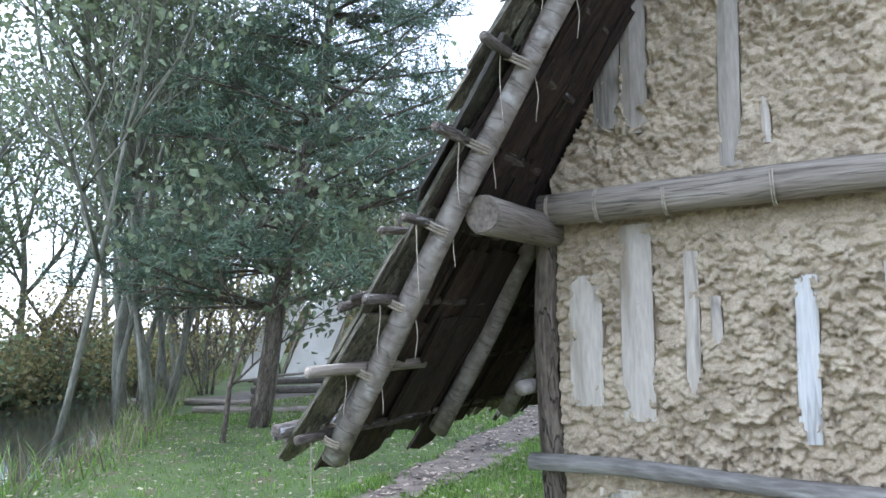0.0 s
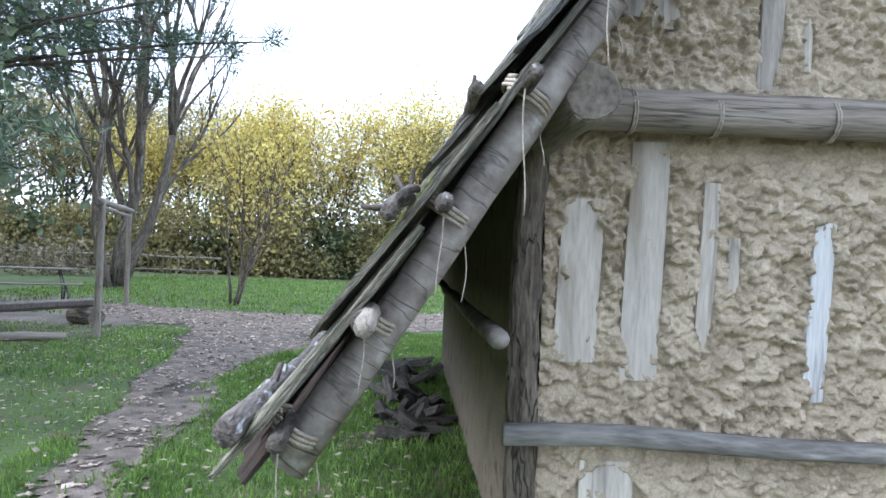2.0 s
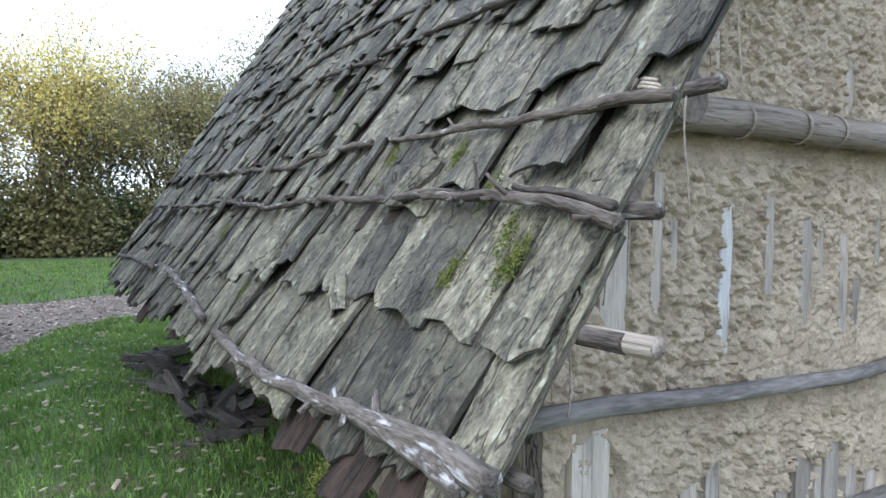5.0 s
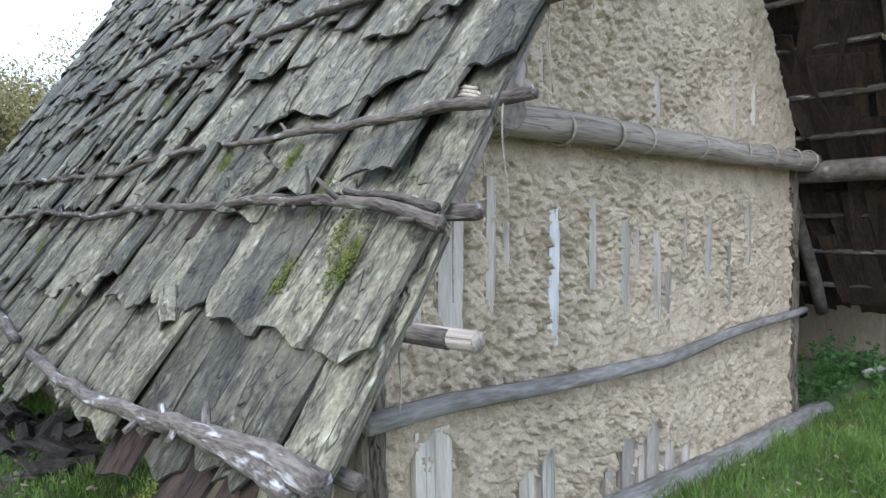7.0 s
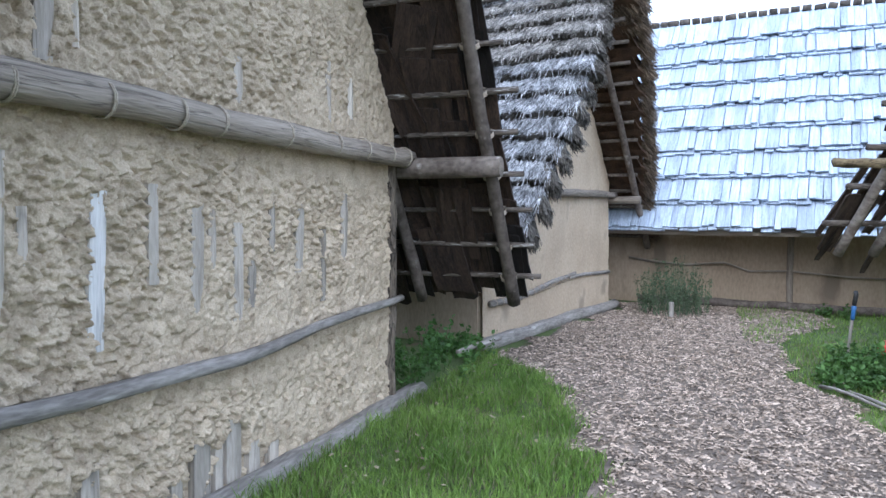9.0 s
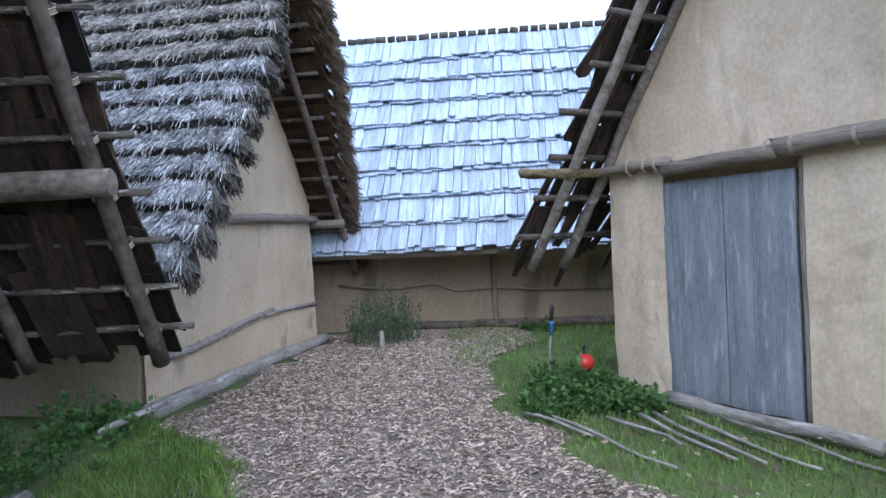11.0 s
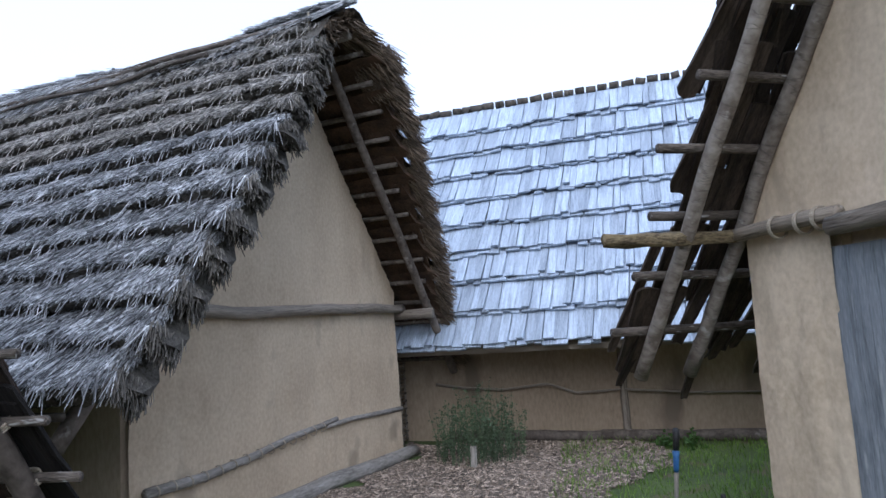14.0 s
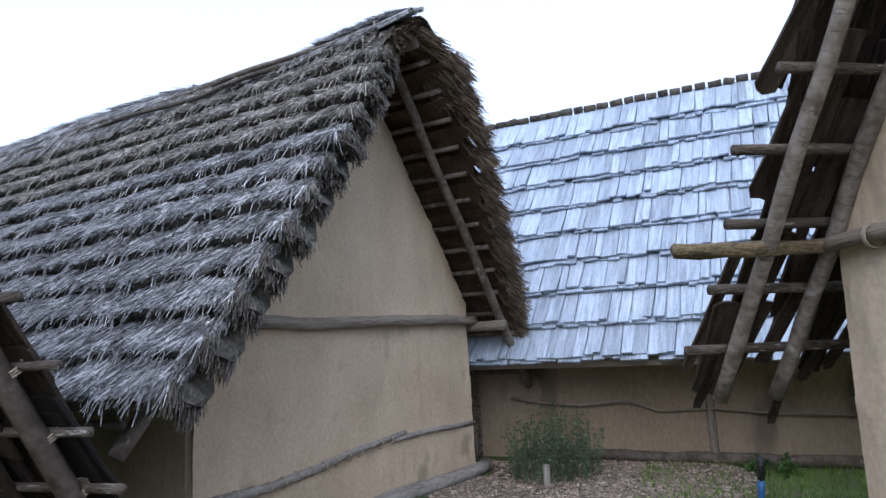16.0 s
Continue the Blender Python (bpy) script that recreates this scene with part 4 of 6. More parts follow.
    def sag(y):
        return 0.05 * noise.noise((y * 0.8, 2, 1)) - 0.035 - 0.15 * math.exp(-((y - 0.9) / 1.4) ** 2)
    for y in ys:
        for x, z in prof:
            g.v.append((x + 0.03 * noise.noise((y * 2.5, z * 3, 4)), y, apex + z + sag(y) + 0.035 * noise.noise((y * 4, x * 3, 9))))
    for k in range(len(ys) - 1):
        for i in range(np_ - 1):
            a = k * np_ + i
            g.f.append((a, a + 1, a + np_ + 1, a + np_))
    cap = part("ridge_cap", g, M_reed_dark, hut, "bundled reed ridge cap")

    def on_cap(u, y, side, lift):
        """A point on the cap: u from the top line (0) to the lower edge (1)."""
        pts = prof[3::-1] if side < 0 else prof[4:]
        q = min(2.999, u * 3)
        i = int(q)
        (x0, z0), (x1, z1) = pts[i], pts[i + 1]
        d = Vector((x1 - x0, 0, z1 - z0)).normalized()
        return Vector((x0 + (x1 - x0) * (q - i), y, apex + z0 + (z1 - z0) * (q - i) + sag(y))) + Vector((-side * d.z * side * side, 0, abs(d.x))) * lift, d
    straw, combed, verge, tufts = Geo(), Geo(), Geo(), Geo()
    items = []
    for _ in range(9000):
        side = -1 if rng.random() < 0.75 else 1
        y = -0.15 + 6.5 * rng.random() ** 1.3
        p, d = on_cap(rng.random() * 0.95, y, side, 0.02 + rng.uniform(0, 0.025))
        items.append((p, d + Vector((0, rng.gauss(0.35, 0.22), rng.gauss(0.03, 0.05))), rng.uniform(0.14, 0.32)))
    strands(straw, items, rng, 0.0042)
    items = []
    for _ in range(3600):  # pale panel combed back over the front
        y = -0.98 + 0.95 * rng.random()
        p, d = on_cap(rng.random() * 0.55, y, -1, 0.03 + rng.uniform(0, 0.035))
        items.append((p, d + Vector((0, rng.gauss(0.55, 0.07), rng.gauss(0.02, 0.03))), rng.uniform(0.2, 0.36)))
    strands(combed, items, rng, 0.0045)
    items = []
    for _ in range(4200):  # bundles bent over the verge
        side = rng.choice((-1, 1, 1))
        p, d = on_cap(rng.random() * (0.9 if side > 0 else 0.7), -0.85 + 0.25 * rng.random(), side, -0.02 - 0.16 * rng.random())
        items.append((p, d * 0.8 + Vector((0, -rng.uniform(0.35, 0.95), rng.gauss(-0.1, 0.12))), rng.uniform(0.14, 0.34)))
    strands(verge, items, rng, 0.0055)
    items = []
    for _ in range(1500):
        c = int(rng.random() * 22)
        y = -0.45 + 6.6 * (c + 0.5 + 0.5 * noise.noise((c * 1.7, 1, 1))) / 22 + rng.gauss(0, 0.06)
        items.append((Vector((rng.gauss(-0.02, 0.05), y, apex + 0.28 + sag(y))), Vector((rng.gauss(-0.2, 0.4), rng.gauss(0.2, 0.6), rng.uniform(0.1, 0.5))), rng.uniform(0.04, 0.10)))
    strands(tufts, items, rng, 0.0065)
    part("reed", straw, M_reed, cap, kind="stuff")
    part("combed_reed", combed, M_reed, cap, "pale combed reed over the ridge front", kind="stuff")
    part("verge_reed", verge, M_reed_tan, cap, "brown reed bundles bent over the verge", kind="stuff")
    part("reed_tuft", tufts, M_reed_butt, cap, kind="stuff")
    # dark clods and chips along the ridge line
    g = Geo()
    y = -0.3
    while y < back + 0.2:
        for _ in range(rng.randint(2, 9)):
            w, hh = rng.uniform(0.015, 0.045), rng.uniform(0.04, 0.13)
            tube(g, [(rng.gauss(-0.03, 0.03), y, apex + 0.24 + sag(y)), (rng.gauss(-0.03, 0.04), y + rng.gauss(0, 0.02), apex + 0.28 + 0.8 * hh + sag(y))], w, w * 0.6, 5, rng, 0.6)
            y += rng.uniform(0.02, 0.06)
        y += rng.choice((0.08, 0.15, 0.35))
    part("ridge_clods", g, M_reed_butt, cap, "dark clods of turf and reed ends", kind="stuff")
    for x0, z0, y0 in ((-0.62, -0.09, -0.72), (-0.42, 0.06, -0.1), (-0.74, -0.22, 0.4)):
        pole("ridge_batten", (x0, y0, apex + z0), (x0, back, apex + z0 - 0.03), 0.026, 0.018, M_gnarl if z0 == -0.02 else M_stick, hut, rng, 0.05, 34, 8)
    g = Geo()
    strand(g, (-0.62, -0.74, apex - 0.02), 0.38, rng, 0.011)
    part("rope_binding", g, M_rope, hut)
    return hut


thatch_hut()


# ---------- long house with wooden shingles ----------
def shingle_house():
    rng = random.Random(31)
    # hut x runs along the house, y into it
    hut = thing("shingled_house", "long clay house with silvery split-shingle roof", "house", hut_matrix(10.43, 0.0, -0.125, -0.992))
    length0, length1 = -7.0, 5.5
    eave_y, eave_z, ridge_y, ridge_z = -0.85, 1.30, 1.75, 5.17
    g = Geo()
    nx = 90
    for j in range(16):
        for i in range(nx + 1):
            x, z = length0 + 0.6 + (length1 - length0 - 1.2) * i / nx, 2.0 * j / 15
            g.v.append((x, -0.02 * noise.noise((x * 0.9, z, 3)), z))
    for j in range(15):
        for i in range(nx):
            a = j * (nx + 1) + i
            g.f.append((a, a + 1, a + nx + 2, a + nx + 1))
    # Front wall colour holds dirt and the shade of the deep eave.
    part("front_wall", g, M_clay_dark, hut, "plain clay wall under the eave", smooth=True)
    core = Geo()
    box(core, length0 + 0.6, length1 - 0.6, 0.03, 0.18, 0, 2.1)
    box(core, length0 + 0.6, length1 - 0.6, 3.3, 3.5, 0, 2.1)
    for x in (length0 + 0.6, length1 - 0.78):
        box(core, x, x + 0.18, 0.18, 3.3, 0, 2.1)
    part("wall_core", core, M_clay, hut)
    pole("sill_log", (-2.0, -0.10, 0.07), (0.1, -0.10, 0.07), 0.07, 0.075, M_pole_brown, hut, rng, 0.03, 16)
    pole("sill_log", (0.1, -0.12, 0.08), (4.5, -0.10, 0.07), 0.08, 0.075, M_pole_brown, hut, rng, 0.03, 16)
    pole("wall_post", (0.42, -0.02, 0), (0.42, -0.02, 2.0), 0.05, 0.05, M_log, hut, rng, 0.01)
    g = Geo()
    tube(g, [(-2.2, -0.05, 0.80), (-1.8, -0.06, 0.74), (-1.2, -0.05, 0.70), (-0.6, -0.06, 0.76), (-0.62 + 0.1, -0.05, 0.74), (-0.2, -0.05, 0.63), (0.4, -0.05, 0.66), (1.2, -0.05, 0.60), (2.4, -0.05, 0.58)], 0.022, 0.014, 7, rng)
    part("wall_pole", g, M_log, hut, "thin crooked pole along the wall", smooth=True)
    sl = math.atan2(ridge_z - eave_z, ridge_y - eave_y)
    run = math.hypot(ridge_z - eave_z, ridge_y - eave_y)
    bedg = Geo()
    for s in (0, 1):
        yy = (lambda y: y) if s == 0 else (lambda y: 2 * ridge_y - y)
        q = [(length0, yy(eave_y), eave_z), (length1, yy(eave_y), eave_z), (length1, yy(ridge_y), ridge_z), (length0, yy(ridge_y), ridge_z)]
        q2 = [(x, y, z - 0.06) for x, y, z in q]
        bedg.add(q + q2, [(0, 1, 2, 3), (7, 6, 5, 4), (0, 4, 5, 1), (1, 5, 6, 2), (2, 6, 7, 3), (3, 7, 4, 0)])
    roof = part("roof", bedg, M_log, hut, "silver-grey split shingles in courses, tinted with the sky's blue")
    def shingle(w, l, t):
        g = Geo()
        b = 0.006
        ys = (-l, -l * 0.5, 0)
        vs = []
        o = rng.uniform(0, 9)
        for k, y in enumerate(ys):
            bow = (0.014 if k == 0 else 0.0) * (1 + o / 9)
            tilt = rng.uniform(-0.004, 0.004)
            vs += [(-w / 2, y, bow), (-w / 2, y, t - b + bow), (-w / 2 + b, y, t + bow + tilt), (w / 2 - b, y, t + bow - tilt), (w / 2, y, t - b + bow), (w / 2, y, bow)]
        f = [(k * 6 + i, k * 6 + i + 1, k * 6 + i + 7, k * 6 + i + 6) for k in range(2) for i in range(5)] + [(5, 4, 3, 2, 1, 0), (12, 13, 14, 15, 16, 17), (5, 0, 6, 11), (11, 6, 12, 17)]
        g.add(vs, f, [(q[0] + o, q[1], q[2]) for q in vs])
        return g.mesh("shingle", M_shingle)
    ms = [(w, shingle(w, l, t)) for w, l, t in ((0.09, 0.66, 0.026), (0.12, 0.65, 0.024), (0.15, 0.67, 0.028), (0.18, 0.66, 0.025), (0.10, 0.64, 0.03), (0.13, 0.66, 0.026), (0.21, 0.66, 0.024))]
    near, far = [], []
    courses = 9
    pitch = (run + 0.03) / courses
    for c in range(courses):
        for layer in (0, 1):
            x = length0 + rng.uniform(0, 0.1)
            while x < length1:
                w, me = rng.choice(ms)
                drop = (0.035 + 0.08 * max(0.0, noise.noise((x * 1.3, c * 2.7, 4)))) if layer == 0 else 0.04 * noise.noise((x * 1.1, c * 3.3, 9))
                a = c * pitch + 0.60 - (drop if layer == 0 else -drop) + rng.gauss(0, 0.008) + (0.03 if rng.random() < 0.06 else 0.0)
                top = c == courses - 1
                a -= 0.04 if top else 0.0
                off = 0.034 + 0.034 * layer + rng.uniform(0, 0.010)
                y, z = eave_y + math.cos(sl) * a - math.sin(sl) * off, eave_z + math.sin(sl) * a + math.cos(sl) * off
                m = Matrix.Translation((x + w / 2, y, z)) @ Matrix.Rotation(sl + radians(-7.2) + rng.gauss(0, 0.012), 4, "X") @ Matrix.Rotation(rng.gauss(0, 0.016), 4, "Z") @ Matrix.Rotation(rng.gauss(0, 0.03), 4, "Y") @ Matrix.Diagonal((1, 0.94 if top else 1, 1, 1))
                if layer == 1 or rng.random() < 0.9:
                    (near if layer and -1.0 < x < 2.6 and len(near) < 299 else far).append((me, m))
                x += w + rng.uniform(0.0, 0.006)
    for me, m in near:
        o = part("shingle", me, None, roof)
        o.matrix_basis = m
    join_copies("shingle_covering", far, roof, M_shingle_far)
    # capping billets along the ridge
    x = length0
    while x < length1:
        g = Geo()
        w = rng.uniform(0.12, 0.2)
        tube(g, [(x, ridge_y - 0.03, ridge_z + 0.165 + rng.gauss(0, 0.008)), (x + w, ridge_y - 0.03, ridge_z + 0.165 + rng.gauss(0, 0.008))], 0.062, 0.064, 8, rng)
        part("ridge_billet", g, M_heap, hut, smooth=True)
        x += w + rng.uniform(0.02, 0.05)


shingle_house()


# ---------- hut with plank door ----------
def door_hut():
    rng = random.Random(47)
    hut = thing("door_hut", "clay-rendered hut with grey plank door and open bark eave", "hut", hut_matrix(3.73, -2.18, -0.88, -0.475))
    apex, slope, hw, back = 4.92, 1.34, 2.14, 5.0
    dx0, dx1, dz = -1.46, -0.22, 1.90
    smooth_gable(hut, hw, 1.85, apex, slope, skip=lambda x, z: dx0 + 0.04 < x < dx1 + 0.08 and z < dz + 0.06, seed=9.0, clay=M_clay_light)
    core = Geo()
    prism(core, [(-hw, 0), (dx0 + 0.03, 0), (dx0 + 0.03, 2.0), (-hw, 2.0)], 0.03, 0.2)
    prism(core, [(dx1 + 0.1, 0), (hw, 0), (hw, 2.0), (dx1 + 0.1, 2.0)], 0.03, 0.2)
    prism(core, [(-hw, 2.003), (hw, 2.003), (0, apex - 0.12)], 0.03, 0.2)
    prism(core, [(dx0 + 0.033, 1.86), (dx1 + 0.097, 1.86), (dx1 + 0.097, 2.0), (dx0 + 0.033, 2.0)], 0.10, 0.2)
    for x0, x1 in ((-hw, -hw + 0.16), (hw - 0.16, hw)):
        box(core, x0, x1, 0.2, back, 0, 1.86)
    prism(core, [(-hw, 0), (hw, 0), (hw, 1.85), (0, apex - 0.12), (-hw, 1.85)], back, back + 0.15)
    part("wall_core", core, M_clay_light, hut)
    anchor = Geo()
    box(anchor, dx0 + 0.08, dx1 - 0.08, 0.03, 0.06, 0.2, 0.3)
    box(anchor, dx0 + 0.08, dx1 - 0.08, 0.03, 0.06, 1.55, 1.65)
    door = part("door", anchor, M_log, hut, "closed grey weathered double-plank door")
    mid = (dx0 + dx1) / 2
    for a, b in ((dx0, mid - 0.006), (mid + 0.006, dx1)):
        g, nx, nz = Geo(), 12, 30
        for y, off in ((0, 1), (0.055, 0)):
            for j in range(nz + 1):
                for i in range(nx + 1):
                    x, z = a + (b - a) * i / nx, 0.06 + (dz - 0.06) * j / nz
                    edge = 0.006 if i in (0, nx) or j in (0, nz) else 0
                    rag = 0.02 * noise.noise((x * 4, 3, 1)) if j == 0 else 0
                    g.v.append((x, -0.03 + y + off * (edge - 0.008 * noise.noise((x * 3, z * 1.6, a))), z + rag))
        n = (nx + 1) * (nz + 1)
        for j in range(nz):
            for i in range(nx):
                q = j * (nx + 1) + i
                g.f.append((q, q + 1, q + nx + 2, q + nx + 1))
                g.f.append((n + q + nx + 1, n + q + nx + 2, n + q + 1, n + q))
        rim = list(range(nx + 1)) + [(j + 1) * (nx + 1) - 1 for j in range(1, nz + 1)] + [nz * (nx + 1) + i for i in range(nx - 1, -1, -1)] + [j * (nx + 1) for j in range(nz - 1, 0, -1)]
        for k in range(len(rim)):
            p, q = rim[k], rim[(k + 1) % len(rim)]
            g.f.append((q, p, p + n, q + n))
        part("door_plank", g, M_door, door, smooth=False)
    pole("door_post", (dx1 + 0.06, 0.0, 0), (dx1 + 0.06, 0.0, 2.0), 0.035, 0.035, M_log, hut, rng, 0.01)
    pole("tie_beam", (-hw - 0.05, -0.10, 2.06), (-1.3, -0.10, 2.07), 0.045, 0.05, M_log, hut, rng, 0.02)
    beam = pole("lintel_beam", (-1.35, -0.11, 2.01), (-0.28, -0.11, 2.03), 0.060, 0.058, M_log, hut, rng, 0.02)
    pole("tie_beam", (-0.30, -0.10, 2.06), (hw + 0.05, -0.10, 2.08), 0.07, 0.07, M_log, hut, rng, 0.02)
    for x in (-1.75, -1.55, -1.42, -0.35, -0.15, 0.3):
        g = Geo()
        ring(g, (x, -0.10, 2.06), (1, 0, 0), 0.066, 0.0045, 3)
        part("rope_binding", g, M_rope, beam, smooth=True)
    left, right = Roof(-1, apex, slope), Roof(1, apex, slope)
    ms = [slab_mesh("bark_slab", w, l, 0.02, M_slab_black, rng, c, 3, 3) for w, l, c in ((0.11, 0.9, 0.02), (0.17, 0.8, 0.03), (0.09, 0.75, 0.015), (0.14, 0.62, 0.03), (0.07, 1.0, 0.01))]
    for roof, s in ((left, -1), (right, 1)):
        lowest = roof.down_at(1.15)
        for y in (-0.47, -0.07, 1.0, 2.0, 3.0, 4.0, 4.9):
            pole("rafter", roof.at(0, y), roof.at(lowest, y), 0.045, 0.05, M_birch, hut, rng, 0.03, 24, 10, "pale peeling birch rafter")
        d, k = 0.3, 0
        while d < lowest:
            front = -0.70 + rng.uniform(-0.12, 0.08)
            pole("batten", roof.at(d, front, 0.08), roof.at(d, back + 0.3, 0.08), 0.032, 0.03, M_stick, hut, rng, 0.02, 20, 8)
            d += 0.45
            k += 1
        if s < 0:
            pole("wall_plate", (-2.14, -1.05, 2.06), (-2.10, back + 0.3, 2.02), 0.038, 0.06, M_gnarl, hut, rng, 0.08, 40, 10, "gnarled yellow-brown log end beyond the roof", 0.6)
        else:
            pole("wall_plate", (2.12, -0.8, 2.04), (2.12, back + 0.3, 2.02), 0.07, 0.07, M_log, hut, rng, 0.03, 24, 10)
        base = Geo()
        box(base, -0.02, 0.02, 0, 0.1, apex + 0.02, apex + 0.05)
        holder = part("roof_left" if s < 0 else "roof_right", base, M_slab, hut, "loose dark bark slabs with gaps")
        near, far = [], []
        d = lowest + 0.05
        while d > 0.25:
            y = -0.60
            while y < back + 0.3:
                me = rng.choice(ms)
                if rng.random() < 0.80:
                    m = roof.lie(d + rng.uniform(-0.2, 0.08) - 0.70, y + 0.09, 0.16 + rng.uniform(0, 0.05), rng.gauss(0, 0.11), radians(-3) + rng.gauss(0, 0.04))
                    (near if s < 0 and y < 1.6 else far).append((me, m))
                y += rng.uniform(0.11, 0.17)
            d -= 0.38
        for me, m in near[:290]:
            o = part("bark_slab", me, None, holder)
            o.matrix_basis = m
        join_copies("bark_covering", far + near[290:], holder, M_slab_black)
    pole("ridge_pole", (0, -0.7, apex), (0, back + 0.3, apex), 0.08, 0.08, M_log, hut, rng, 0.0)


door_hut()


# ---------- plants ----------
def quads(g, centres, n, spread, size, rng, long=1.5, flat=0.0):
    """Many small diamond leaves scattered round the centres."""
    for _ in range(n):
        c = rng.choice(centres)
        p = Vector(c) + Vector((rng.gauss(0, spread), rng.gauss(0, spread), rng.gauss(0, spread * 0.8)))
        u = Vector((rng.gauss(0, 1), rng.gauss(0, 1), rng.gauss(0, 1) * (1 - flat))).normalized()
        w = u.orthogonal().normalized()
        w = (w * math.cos(1.7 * rng.random()) + u.cross(w) * math.sin(1.7 * rng.random())).normalized()
        s = size * rng.uniform(0.6, 1.3)
        n0 = len(g.v)
        k = u.cross(w) * s * 0.12
        g.v.extend((p - u * s * long / 2, p + w * s * 0.5 + k, p + u * s * long / 2, p - w * s * 0.5 + k))
        g.f.append((n0, n0 + 1, n0 + 2, n0 + 3))


def grow(g, p, d, length, r, depth, rng, tips, spread=0.6, lift=0.15, kids=(2, 3), sides=7):
    """A limb and its branches; ends of twigs are added to tips."""
    n = 5 if depth > 0 else 3
    pts, q, v = [Vector(p)], Vector(p), Vector(d).normalized()
    for i in range(n):
        v = (v + Vector((rng.gauss(0, 0.10), rng.gauss(0, 0.10), rng.gauss(0, 0.05) + lift * 0.3))).normalized()
        q = q + v * length / n
        pts.append(q.copy())
    tube(g, pts, r, r * (0.55 if depth else 0.25), sides if depth > 1 else 4, rng, 0.15)
    if depth <= 0:
        tips.extend(pts[1:])
        return
    if depth == 1:
        tips.append(pts[-1])
    for k in range(rng.randint(*kids) + (1 if depth > 2 else 0)):
        i = rng.randint(2, n)
        side = Vector((rng.gauss(0, 1), rng.gauss(0, 1), rng.gauss(0.1, 0.35))).normalized()
        nd = (v * (1 - spread) + side * spread + Vector((0, 0, lift))).normalized()
        grow(g, pts[i], nd, length * rng.uniform(0.5, 0.72), r * (0.62 if i < n else 0.55) * rng.uniform(0.7, 1), depth - 1, rng, tips, spread, lift, kids, sides)
    grow(g, pts[-1], v, length * 0.62, r * 0.55, depth - 1, rng, tips, spread, lift, kids, sides)


def tree(name, label, x, y, height, r, seed, leaf, n_leaves, size, lean=(0, 0), spread=0.55, depth=4, stems=1, bark=None, scatter=0.25, lift=0.15, first=0.36):
    rng = random.Random(seed)
    t = thing(name, label, "tree", Matrix.Translation((x, y, -0.05)))
    g, tips = Geo(), []
    for s in range(stems):
        a = rng.uniform(0, 6.28)
        off = 0.0 if stems == 1 else 0.5 * r + 0.12
        d = Vector((lean[0] + (0.16 * math.cos(a) if stems > 1 else 0), lean[1] + (0.16 * math.sin(a) if stems > 1 else 0), 1))
        grow(g, (off * math.cos(a), off * math.sin(a), 0), d, height * first, r * rng.uniform(0.75, 1), depth, rng, tips, spread, lift)
    part("trunk", g, bark or M_bark, t, smooth=True)
    if n_leaves:
        c = Geo()
        quads(c, tips, n_leaves, scatter, size, rng)
        part("crown", c, leaf, t, kind="stuff")
    return t


